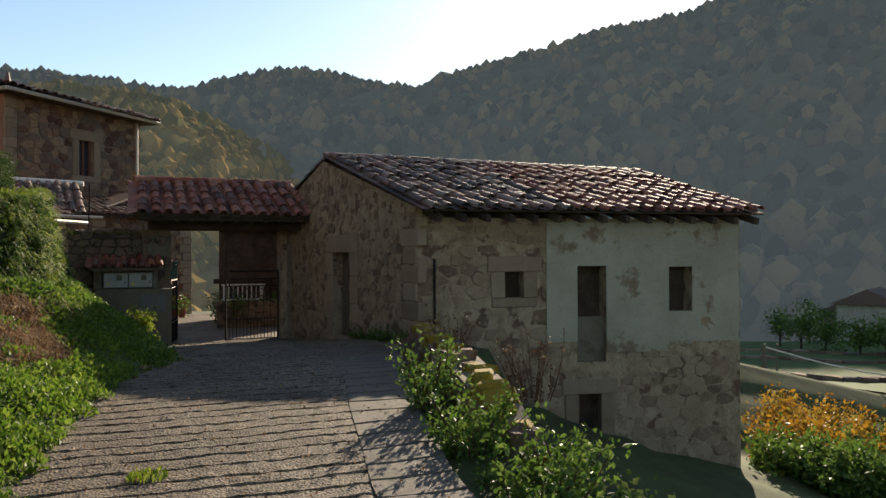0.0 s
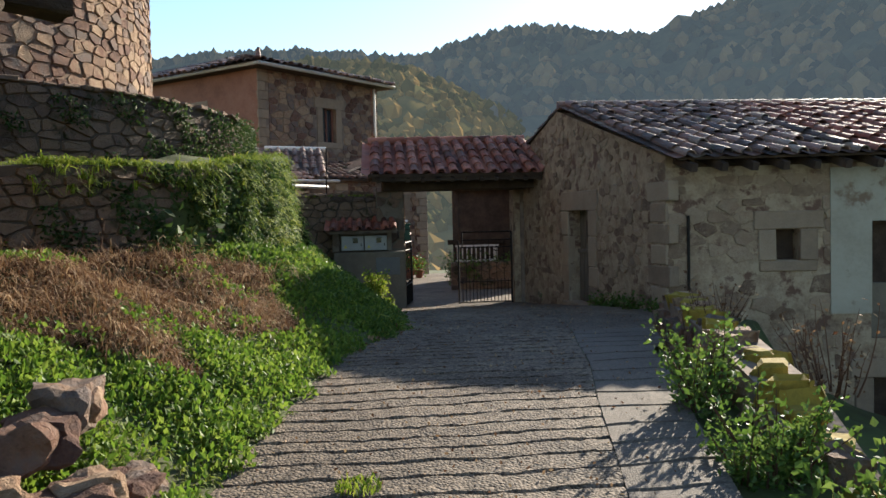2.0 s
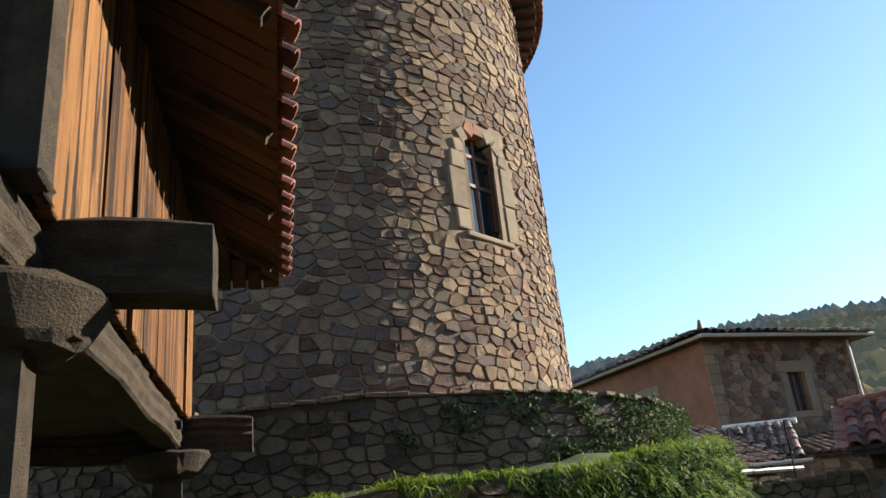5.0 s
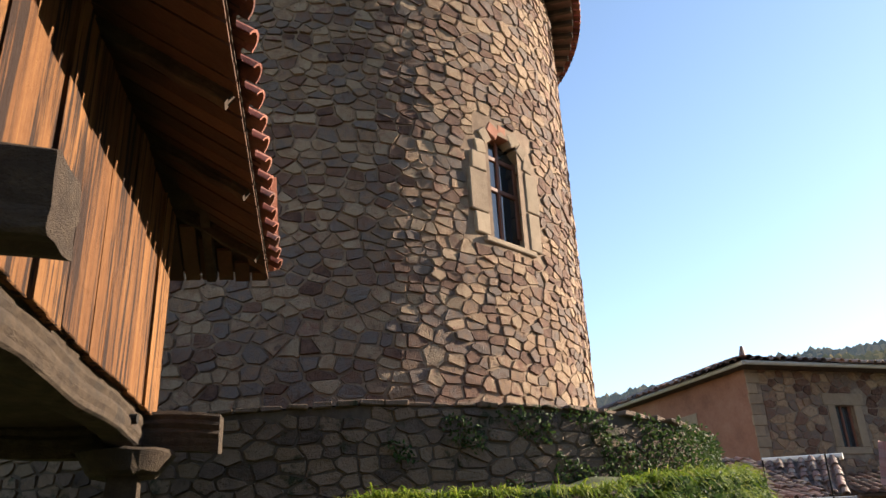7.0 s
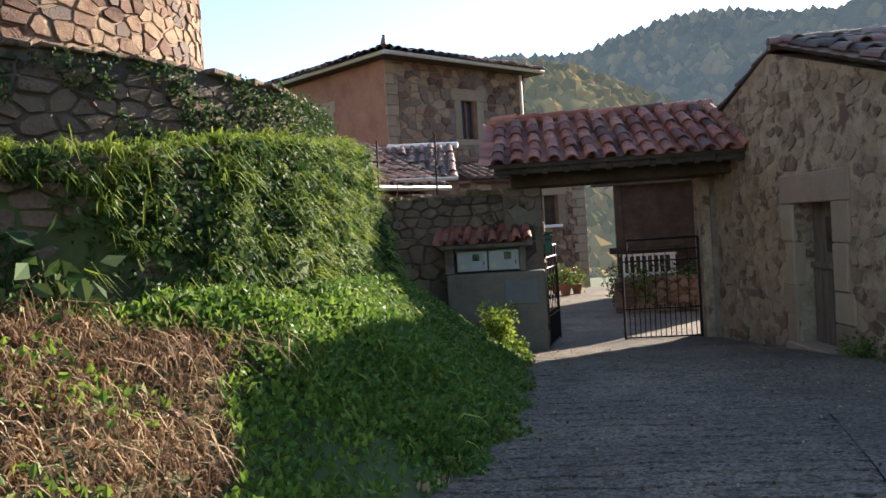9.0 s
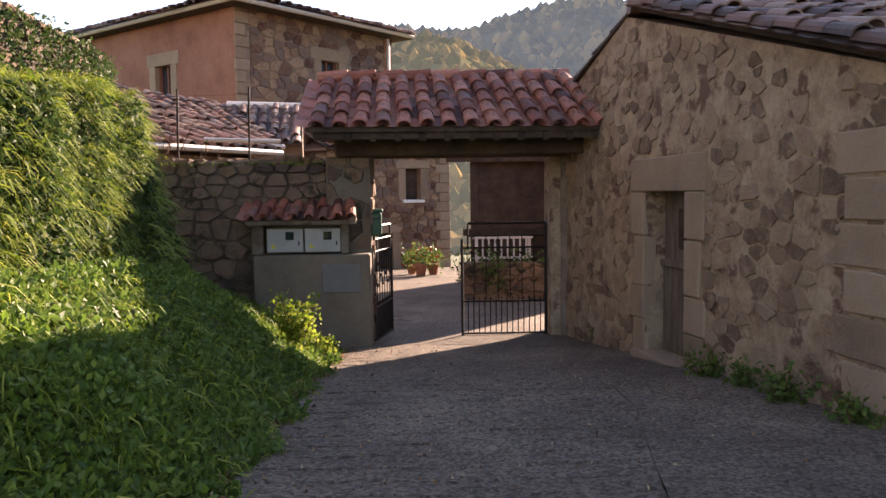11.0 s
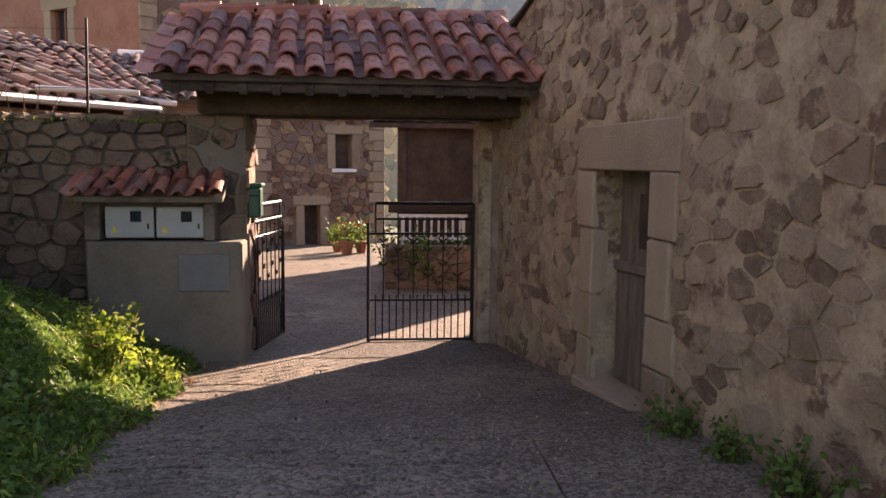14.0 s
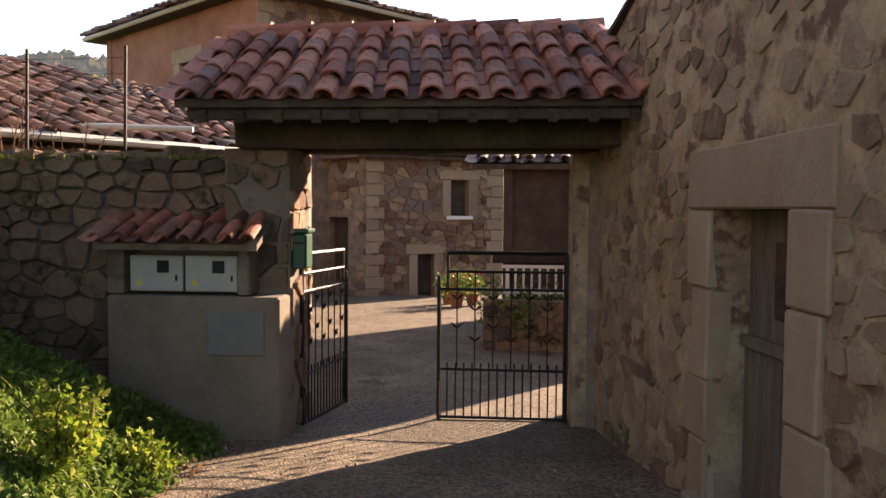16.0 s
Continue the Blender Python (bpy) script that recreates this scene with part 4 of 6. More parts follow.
def ring_wall(name, r, z_low, z_top, a0, a1, material, label):
    """A curved retaining wall round the tower, from bearing a0 to a1."""
    bm = bmesh.new()
    n = 60
    rows = []
    for i in range(n + 1):
        a = radians(a0 + (a1 - a0) * i / n)
        c, s = math.cos(a), math.sin(a)
        zt, ra = z_top(math.degrees(a)), float(r(math.degrees(a)))
        rows.append([bm.verts.new((TOWER[0] + c * rr, TOWER[1] + s * rr, z)) for rr, z in ((ra, z_low), (ra, zt), (ra - 0.3, zt + 0.02), (ra - 0.6, zt))])
    for i in range(n):
        for j in range(3):
            bm.faces.new((rows[i][j], rows[i + 1][j], rows[i + 1][j + 1], rows[i][j + 1]))
    return tagged(part(name, bm, material), label, "wall", kind="structure")


def on_ring(radius, scale):
    """The face of a ring wall; u runs along a circle of radius scale."""
    def f(u, v):
        a = u / scale
        n = Vector((math.cos(a), math.sin(a), 0))
        return Vector((TOWER[0], TOWER[1], 0)) + n * float(radius(math.degrees(a))) + Vector((0, 0, v)), n
    return f


def plinth_top(a):
    return float(lerp(a, [-120, -57, -43, -20, 10], [4.55, 4.60, 4.68, 4.66, 4.55]))


plinth = ring_wall("wall_plinth", plinth_radius, 3.2, plinth_top, -150, 20, dark_core, "curved mossy stone plinth under the tower")
masonry(plinth, on_ring(plinth_radius, 6.0), radians(-110) * 6, radians(18) * 6, 3.3, 4.66, (0.07, 0.16), (0.11, 0.34), 0.028, dark_stone_i, dark_stone_i,
        near=lambda u, v: u < 0, limit=300, inside=lambda u, v: v < plinth_top(math.degrees(u / 6.0)) - 0.01)
# sloping top of the plinth, meeting the tower, with a few flat coping slabs
bm = bmesh.new()
ra = [(bm.verts.new((TOWER[0] + math.cos(radians(a)) * (plinth_radius(a) - 0.02), TOWER[1] + math.sin(radians(a)) * (plinth_radius(a) - 0.02), plinth_top(a) + 0.02)),
       bm.verts.new((TOWER[0] + math.cos(radians(a)) * 4.8, TOWER[1] + math.sin(radians(a)) * 4.8, plinth_top(a) + 0.10))) for a in range(-150, 21, 5)]
for i in range(len(ra) - 1):
    bm.faces.new((ra[i][0], ra[i + 1][0], ra[i + 1][1], ra[i][1]))
part("ledge", bm, dark_core, plinth)
for k in range(46):
    a = -95 + k * 2.35
    q = Vector((math.cos(radians(a)), math.sin(radians(a)), 0))
    bm = bmesh.new()
    box(bm, Vector((*TOWER, plinth_top(a) + 0.02)) + q * (float(plinth_radius(a)) - 0.16 + random.uniform(-0.03, 0.03)), (0.42, random.uniform(0.19, 0.25), random.uniform(0.04, 0.06)), turn_z(radians(a)), bevel=0.01, jitter=0.012)
    part("coping_slab", bm, dark_stone_i, plinth)
terrace = ring_wall("wall_terrace", terrace_radius, 1.6, lambda a: float(terrace_top(a)), -150, 22, dark_core, "overgrown rubble retaining wall of the grass terrace")
masonry(terrace, on_ring(terrace_radius, 8.1), radians(-90) * 8.1, radians(10) * 8.1, 2.1, 3.97, (0.06, 0.15), (0.10, 0.38), 0.045, dark_stone_i, dark_stone_i,
        inside=lambda u, v: v < terrace_top(math.degrees(u / 8.1)), near=lambda u, v: radians(-58) * 8.1 < u < radians(-20) * 8.1, limit=300)


def mound_offset(a, f):
    """How far the turf bulges out of the terrace wall at bearing a, f of the way down."""
    return 0.04 + lerp(a, [-40, -30, -18, 0, 12, 22], [0, 0.16, 0.42, 0.50, 0.22, 0.05]) * f ** 1.3 + 0.05 * np.sin(a * 0.9 + f * 5) * np.clip((a + 40) / 8, 0, 1)


MA, MN = np.linspace(-40, 22, 60), np.linspace(0, 1, 14)
mv = []
for a in MA:
    top_z = float(terrace_top(a)) + 0.05
    for f in MN:
        rr = float(terrace_radius(a)) + float(mound_offset(a, f)) - 0.10 * (1 - f) ** 6
        mv.append((TOWER[0] + math.cos(radians(a)) * rr, TOWER[1] + math.sin(radians(a)) * rr, top_z + (2.1 - top_z) * f))
mf = [(i * 14 + j, (i + 1) * 14 + j, (i + 1) * 14 + j + 1, i * 14 + j + 1) for i in range(59) for j in range(13)]
tagged(sheet("turf_mound", mv, mf, earth, smooth=True), "earth and turf slumped over the end of the retaining wall", "ground", kind="structure")

# ---- raised granary on posts ----
Q = Vector((1.32, 3.86, 0))
D1, D2 = Vector((-0.648, 0.761, 0)), Vector((-0.761, -0.648, 0))
OUT1, OUT2 = -D2, -D1
L1, L2 = 4.32, 3.4
M1 = Matrix((D1, OUT1, Vector((0, 0, 1)))).transposed()
M2 = Matrix((D2, OUT2, Vector((0, 0, 1)))).transposed()
granary = thing("raised_granary", "old wooden granary with sun-burnt planks raised on stone-capped posts", "granary")


SECTION = ([(-1 + 0.02 * (k % 2), 0.85 - 1.7 * k / 7) for k in range(8)] + [(-0.85 + 1.7 * k / 3, -1) for k in range(4)]
           + [(1 - 0.02 * (k % 2), -0.85 + 1.7 * k / 7) for k in range(8)] + [(0.85 - 1.7 * k / 3, 1) for k in range(4)])


def beam(name, a, b, w, h, material, bend=0.01):
    """A hewn timber with uneven faces."""
    bm = bmesh.new()
    a, b = Vector(a), Vector(b)
    d = (b - a).normalized()
    s = d.cross(Vector((0, 0, 1))).normalized()
    u = s.cross(d)
    n = 26
    rings = []
    groove = [random.uniform(-1, 1) * bend for _ in range(24)]
    for i in range(n + 1):
        c = a.lerp(b, i / n) + u * bend * 1.5 * math.sin(i * 0.7)
        rings.append([bm.verts.new(c + s * (x * w / 2 + (groove[k] + random.uniform(-0.4, 0.4) * bend) * x) + u * (z * h / 2 + (groove[k] + random.uniform(-0.4, 0.4) * bend) * z * (abs(x) < 0.9)))
                      for k, (x, z) in enumerate(SECTION)])
    m = len(rings[0])
    for i in range(n):
        for j in range(m):
            bm.faces.new((rings[i][j], rings[i][(j + 1) % m], rings[i + 1][(j + 1) % m], rings[i + 1][j]))
    bm.faces.new(rings[0][::-1])
    bm.faces.new(rings[-1])
    return part(name, bm, material, granary)


CORNERS = [Q, Q + D1 * L1, Q + D2 * L2, Q + D1 * L1 + D2 * L2]
for c, off in zip(CORNERS, (0.30, -0.15, 0.30, -0.15)):
    base = c + D2 * 0.12 + D1 * off
    gz = float(ground_z(base.x, base.y)) - 0.08
    bm = bmesh.new()
    bar(bm, base + Vector((0, 0, gz)), base + Vector((0, 0, 3.82)), 0.18, 4, 0.14)
    part("post", bm, grey_wood, granary)
    bm = bmesh.new()
    bmesh.ops.create_cone(bm, cap_ends=True, segments=22, radius1=0.24, radius2=0.34, depth=0.16, matrix=Matrix.Translation(base + Vector((0, 0, 3.88))))
    for v in bm.verts:
        v.co += Vector([random.uniform(-0.012, 0.012) for _ in range(3)])
    bmesh.ops.bevel(bm, geom=bm.edges[:], offset=0.025, segments=1, affect="EDGES")
    part("cap_stone", bm, grey_wood, granary, "rough flat rat-guard slab on the post")
for off in (0.42, L1 - 0.05):
    s = Q + D1 * off
    beam("floor_beam", s - D2 * 0.50 + Vector((0, 0, 4.09)), s + D2 * (L2 + 0.4) + Vector((0, 0, 4.09)), 0.24, 0.26, grey_wood, 0.016)
for off in (0.12, L2 - 0.12):
    s = Q + D2 * off
    beam("sill_beam", s - D1 * 0.25 + Vector((0, 0, 4.12)), s + D1 * (L1 + 0.12) + Vector((0, 0, 4.12)), 0.20, 0.26, grey_wood, 0.01)
# peg hole as a short plug, its depth painted near-black
bm = bmesh.new()
bar(bm, Q + D1 * 3.75 + OUT1 * -0.03 + Vector((0, 0, 4.12)), Q + D1 * 3.75 + OUT1 * 0.02 + Vector((0, 0, 4.12)), 0.035, 10)
part("peg_hole", bm, void, granary)
ZP0, ZP1 = 4.24, 5.86
for k in range(19):
    wd = L1 / 19
    bm = bmesh.new()
    low = random.uniform(0, 0.02)
    box(bm, Q + D1 * wd * (k + 0.5) + OUT1 * random.uniform(-0.015, 0.01) + Vector((0, 0, (ZP0 + ZP1) / 2 - low)), (wd - random.uniform(0.006, 0.02), 0.045, ZP1 - ZP0), M1, bevel=0.006, jitter=0.006)
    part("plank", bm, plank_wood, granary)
for k in range(15):
    wd = L2 / 15
    bm = bmesh.new()
    box(bm, Q + D2 * wd * (k + 0.5) + OUT2 * random.uniform(-0.015, 0.01) + Vector((0, 0, (ZP0 + ZP1) / 2)), (wd - random.uniform(0.006, 0.02), 0.045, ZP1 - ZP0), M2, bevel=0.006, jitter=0.006)
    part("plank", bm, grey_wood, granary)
bm = bmesh.new()
box(bm, Q + Vector((0, 0, (ZP0 + ZP1) / 2)), (0.13, 0.13, ZP1 - ZP0 + 0.05), M1, bevel=0.012)
part("corner_post", bm, grey_wood, granary)
slab("inner_lining", [(Q + D1 * 0.1 + D2 * 0.1 + Vector((0, 0, 4.2))), Q + D1 * (L1 - .1) + D2 * 0.1 + Vector((0, 0, 4.2)), Q + D1 * (L1 - .1) + D2 * (L2 - .1) + Vector((0, 0, 4.2)), Q + D1 * 0.1 + D2 * (L2 - 0.1) + Vector((0, 0, 4.2))], 0.05, dark_wood, granary)
# far walls
for a, b in ((Q + D1 * L1, Q + D1 * L1 + D2 * L2), (Q + D2 * L2, Q + D1 * L1 + D2 * L2)):
    bm = bmesh.new()
    m = (b - a).normalized()
    box(bm, (a + b) / 2 + Vector((0, 0, (ZP0 + ZP1) / 2)), ((b - a).length, 0.05, ZP1 - ZP0), turn_z(math.atan2(m.y, m.x)))
    part("back_wall", bm, dark_wood, granary)
# roof: four slopes from the eaves to a short ridge
OV1, OV2, EZ, TZ = 0.77, 0.73, 5.62, 7.1
E = [Q - D1 * OV1 - D2 * OV2, Q + D1 * (L1 + OV1) - D2 * OV2, Q + D1 * (L1 + OV1) + D2 * (L2 + OV2), Q - D1 * OV1 + D2 * (L2 + OV2)]
E = [e + Vector((0, 0, EZ)) for e in E]
top = Q + D1 * L1 / 2 + D2 * L2 / 2 + Vector((0, 0, TZ))
for i in range(4):
    a, b = E[i], E[(i + 1) % 4]
    up = Vector((0, 0, 0.07))
    slab("roof_deck", [a + up, b + up, top + up, top + up + Vector((0, 0, 0.001))], 0.02, dark_wood, granary)
    mid = (a + b) / 2
    for k in range(34):
        f0, f1 = k / 34, (k + 1) / 34
        p, q = a.lerp(b, f0 + 0.004), a.lerp(b, f1)
        d = (top - mid)
        reach = 0.52 * min(1.0, 2.6 * min(f0 + 0.02, 1.02 - f1))
        dr = Vector((0, 0, random.uniform(-0.012, 0.004)))
        slab("soffit_board", [p + dr, q + dr, q + d * reach + dr, p + d * reach + dr], 0.025, soffit_wood, granary)
    for k in range(5):
        p = a.lerp(b, (k + 0.5) / 5) - Vector((0, 0, 0.06))
        beam("rafter", p + (top - mid) * 0.02, p + (top - mid) * 0.42, 0.08, 0.10, dark_wood, 0.004)
    n = 22
    cov = tile_mesh("eave_tile", 0.085, 0.42, tile)
    d = (mid - top).normalized()
    s = (b - a).normalized()
    o = s.cross(d)
    if o.z < 0:
        o = -o
    s = d.cross(o)
    for k in range(n):
        for j in range(3):
            ob = new("tile", cov)
            ob.parent = granary
            p = a.lerp(b, (k + 0.5) / n) - d * (0.32 + j * 0.36) + Vector((0, 0, 0.10))
            ob.matrix_basis = Matrix.LocRotScale((p + s * random.uniform(-0.012, 0.012)) * K, Matrix((s, d, o)).transposed().to_quaternion(), None)
    CV, CF = [], []
    for k in range(n):
        p = a.lerp(b, k / n) + Vector((0, 0, 0.085))
        i0 = len(CV)
        for yy in (0.03, -1.0):
            for xx, zz in ((-0.09, 0.05), (-0.045, 0.012), (0, 0), (0.045, 0.012), (0.09, 0.05)):
                CV.append(p + s * xx + o * zz + d * yy)
        CF += [(i0 + q, i0 + q + 1, i0 + 6 + q, i0 + 5 + q) for q in range(4)]
    tagged(sheet("channel_tiles", CV, CF, tile_i, granary), kind="stuff")

# ---- tall house behind the yard ----
HC, HR, HL = (-1.15, 29.6), (3.25, 34.5), (-8.0, 34.9)
HB = (HR[0] + HL[0] - HC[0], HR[1] + HL[1] - HC[1])
house = thing("village_house", "three-storey house of red plaster and stone with wide eaves", "house")
lr, ll = math.dist(HC, HR), math.dist(HL, HC)
WR = [(lr * 0.50, lr * 0.50 + 0.75, 6.15, 7.5)]
WL = [(ll - 3.9, ll - 3.1, 6.2, 7.3)]
part("wall", wall_mesh(HC, HR, 0.5, 8.7, 0.4, WR), brown_wall, house)
part("wall", wall_mesh(HL, HC, 0.5, 8.7, 0.4, WL), red_plaster, house)
part("wall", wall_mesh(HR, HB, 0.5, 8.7, 0.4), red_plaster, house)
part("wall", wall_mesh(HB, HL, 0.5, 8.7, 0.4), red_plaster, house)
masonry(house, flat(HC, HR), 0.5, lr, 4.0, 8.65, (0.14, 0.34), (0.2, 0.6), 0.03, stone, stone_i, [(WR[0][0] - 0.35, WR[0][1] + 0.35, 5.8, 7.9)])
for p0, p1, (u0, u1, z0, z1) in ((HC, HR, WR[0]), (HL, HC, WL[0])):
    w = (Vector((*p1, 0)) - Vector((*p0, 0))).normalized()
    n = Vector((w.y, -w.x, 0))
    for uu in (u0 - 0.16, u1 + 0.16):
        frame_block(house, p0, w, n, uu, (z0 + z1) / 2, 0.32, z1 - z0)
    frame_block(house, p0, w, n, (u0 + u1) / 2, z1 + 0.2, u1 - u0 + 0.9, 0.4)
    frame_block(house, p0, w, n, (u0 + u1) / 2, z0 - 0.12, u1 - u0 + 0.7, 0.22)
    win = new("window")
    win.parent = house
    rz = turn_z(math.atan2(w.y, w.x))
    o = Vector((*p0, 0)) + w * (u0 + u1) / 2 - n * 0.2 + Vector((0, 0, (z0 + z1) / 2))
    for s in (-1, 0, 1):
        bm = bmesh.new()
        box(bm, o + w * s * (u1 - u0 - 0.07) / 2, (0.07, 0.06, z1 - z0), rz)
        part("frame", bm, brown_frame, win)
    bm = bmesh.new()
    box(bm, o - n * 0.02, (u1 - u0, 0.015, z1 - z0), rz)
    part("pane", bm, glass, win)
for k in range(12):
    w = (Vector((*HR, 0)) - Vector((*HC, 0))).normalized()
    n = Vector((w.y, -w.x, 0))
    frame_block(house, HC, w, n, 0.25 if k % 2 else 0.18, 4.6 + k * 0.34, 0.5 if k % 2 else 0.36, 0.32, out=0.035)
ctr = Vector(((HR[0] + HL[0]) / 2, (HR[1] + HL[1]) / 2, 0))
EH = [ctr + (Vector((*p, 0)) - ctr) * 1.14 + Vector((0, 0, 8.72)) for p in (HC, HR, HB, HL)]
apex = ctr + Vector((0, 0, 10.0))
slab("eave_board", EH, 0.10, dark_wood, house)
for i in range(4):
    a, b = EH[i], EH[(i + 1) % 4]
    up = Vector((0, 0, 0.05))
    roof_tiles(house, apex.lerp(a, 0.01) + up, apex.lerp(b, 0.01) + up, a + up, b + up, 0.34, 0.6, joined=old_tile_i, limit=0, messy=0.03)
for a, b in ((EH[0], EH[1]), (EH[3], EH[0])):
    bm = bmesh.new()
    bar(bm, a - Vector((0, 0, 0.02)), b - Vector((0, 0, 0.02)), 0.07, 8)
    part("gutter", bm, zinc, house)
bm = bmesh.new()
w = (Vector((*HR, 0)) - Vector((*HC, 0))).normalized()
p = Vector((*HC, 0)) + w * (lr - 0.25) + Vector((w.y, -w.x, 0)) * 0.08
bar(bm, p + Vector((0, 0, 4)), p + Vector((0, 0, 8.6)), 0.06, 8)
part("drainpipe", bm, zinc, house)
bm = bmesh.new()
bar(bm, EH[0] + Vector((0, 0, 0.15)), EH[0] + Vector((0, 0.1, 0.5)), 0.12, 8, 0.05)
part("finial", bm, old_tile_i, house)

# ---- low tiled roofs in the yard ----
def shed(name, label, e0, e1, back, rise, wall_low, material=brown_wall, pitch=0.26, gutter=True):
    """A lean-to: eave from e0 to e1, roof rising along back."""
    root = thing(name, label, "shed")
    e0, e1, back = Vector(e0), Vector(e1), Vector((*back, 0))
    r0, r1 = e0 + back + Vector((0, 0, rise)), e1 + back + Vector((0, 0, rise))
    slab("roof_deck", [r0, e0, e1, r1], 0.08, dark_wood, root)
    roof_tiles(root, r0, r1, e0, e1, pitch, 0.34, joined=old_tile_i, limit=0)
    inn = back * 0.12
    a, b, c, d = e0 + inn, e1 + inn, e1 + back, e0 + back
    for p, q in ((a, b), (b, c), (c, d), (d, a)):
        bm = bmesh.new()
        vs = [bm.verts.new((v.x, v.y, z)) for v, z in ((p, wall_low), (q, wall_low), (q, e0.z - 0.1 + (0 if q in (a, b) else rise)), (p, e0.z - 0.1 + (0 if p in (a, b) else rise)))]
        bm.faces.new(vs)
        part("wall", bm, material, root)
    if not gutter:
        return root
    bm = bmesh.new()
    g = Vector((0, 0, -0.02)) - back.normalized() * 0.06
    bar(bm, e0 + g, e1 + g, 0.05, 8)
    part("gutter", bm, zinc, root, "pale metal gutter")
    return root


shed("low_shed", "low shed with an old brown clay-tile roof and pale gutter", (-0.2, 16.95, 3.84), (1.75, 19.9, 3.84), (-3.6, 2.3), 1.45, 1.2)
shed("low_shed", "shed with a dark clay-tile roof behind the yard wall", (-1.0, 20.8, 4.3), (1.4, 22.4, 4.1), (-2.2, 3.6), 1.3, 1.2)
mossy = shed("low_shed", "mossy old tile roof with a whitewashed ridge", (-0.3, 23.2, 4.25), (1.7, 23.0, 4.2), (-0.3, 2.2), 1.0, 1.0, gutter=False)
bm = bmesh.new()
bar(bm, (-0.4, 25.35, 5.30), (1.5, 25.25, 5.22), 0.08, 8)
part("ridge_mortar", bm, white_paint, mossy, "whitewashed mortar ridge")
slab("slate_edge", [(-0.6, 25.4, 5.2), (0.3, 23.0, 4.28), (0.75, 23.0, 4.3), (0.0, 25.4, 5.25)], 0.08, strip_concrete, mossy, "grey cement verge")
# fence posts and wire on the yard wall
for k, (x, h) in enumerate(((1.05, 1.0), (1.95, 1.02))):
    post = thing("fence_post", "thin rusty iron fence post on the yard wall", "fence post", "fence posts")
    bm = bmesh.new()
    bar(bm, (x, 16.62, 3.4), (x + 0.02, 16.62, 3.45 + h), 0.014, 6)
    part("rod", bm, iron, post)
wire = thing("wire_fence", "thin wire mesh strung between the iron posts", "fence")
for k in range(6):
    bm = bmesh.new()
    z = 3.65 + k * 0.14
    bar(bm, (0.55, 16.62, z), (1.97, 16.62, z + 0.02), 0.0022, 4)
    part("wire", bm, iron, wire)
gut = thing("rain_gutter", "short pale gutter end above the yard wall", "gutter")
bm = bmesh.new()
bar(bm, (1.2, 17.3, 3.86), (2.2, 17.5, 3.84), 0.03, 8)
part("channel", bm, zinc, gut)

# ---- stone house beyond the gate ----
C0, C1, CL = (1.55, 30.3), (5.15, 32.3), (-1.6, 32.6)
cot = thing("stone_cottage", "red-brown rubble cottage with stone quoins and tiled eaves", "house")
lc, l2 = math.dist(C0, C1), math.dist(CL, C0)
HO = [(lc * 0.60, lc * 0.60 + 0.55, 2.95, 3.95), (lc * 0.36, lc * 0.36 + 0.5, 0.6, 1.9)]
part("wall", wall_mesh(C0, C1, 0.2, 4.55, 0.4, HO), mortar, cot)
masonry(cot, flat(C0, C1), 0.0, lc, 0.7, 4.5, (0.12, 0.26), (0.16, 0.45), 0.04, stone, stone_i, [(h[0] - 0.25, h[1] + 0.25, h[2] - 0.15, h[3] + 0.2) for h in HO], near=lambda u, v: True, limit=200)
HOL = [(l2 * 0.62, l2 * 0.62 + 0.8, 1.1, 2.9)]
part("wall", wall_mesh(CL, C0, 0.2, 4.55, 0.4, HOL), brown_wall, cot)
masonry(cot, flat(CL, C0), 0.0, l2, 0.7, 4.5, (0.14, 0.3), (0.2, 0.5), 0.04, stone, stone_i, [(h[0] - 0.25, h[1] + 0.25, h[2] - 0.15, h[3] + 0.2) for h in HOL], keep=0.8)
wc = (Vector((*C1, 0)) - Vector((*C0, 0))).normalized()
nc = Vector((wc.y, -wc.x, 0))
for h in HO:
    bm = bmesh.new()
    box(bm, Vector((*C0, 0)) + wc * (h[0] + h[1]) / 2 - nc * 0.25 + Vector((0, 0, (h[2] + h[3]) / 2)), (h[1] - h[0], 0.05, h[3] - h[2]), turn_z(math.atan2(wc.y, wc.x)))
    part("shutter", bm, dark_wood, cot)
    for uu in (h[0] - 0.13, h[1] + 0.13):
        frame_block(cot, C0, wc, nc, uu, (h[2] + h[3]) / 2, 0.26, h[3] - h[2], out=0.05)
    frame_block(cot, C0, wc, nc, (h[0] + h[1]) / 2, h[3] + 0.14, h[1] - h[0] + 0.7, 0.26, out=0.05)
frame_block(cot, C0, wc, nc, (HO[0][0] + HO[0][1]) / 2, 2.9, 0.8, 0.1, out=0.08, material=white_paint)
w2 = (Vector((*C0, 0)) - Vector((*CL, 0))).normalized()
n2 = Vector((w2.y, -w2.x, 0))
bm = bmesh.new()
box(bm, Vector((*CL, 0)) + w2 * (HOL[0][0] + 0.4) - n2 * 0.25 + Vector((0, 0, 2.0)), (0.8, 0.05, 1.8), turn_z(math.atan2(w2.y, w2.x)))
part("door", bm, dark_wood, cot)
for k in range(12):
    frame_block(cot, C0, wc, nc, 0.25 if k % 2 else 0.18, 0.85 + k * 0.31, 0.5 if k % 2 else 0.36, 0.29, out=0.06)
    frame_block(cot, C0, wc, nc, lc - (0.2 if k % 2 else 0.27), 0.85 + k * 0.31, 0.4 if k % 2 else 0.54, 0.29, out=0.06)
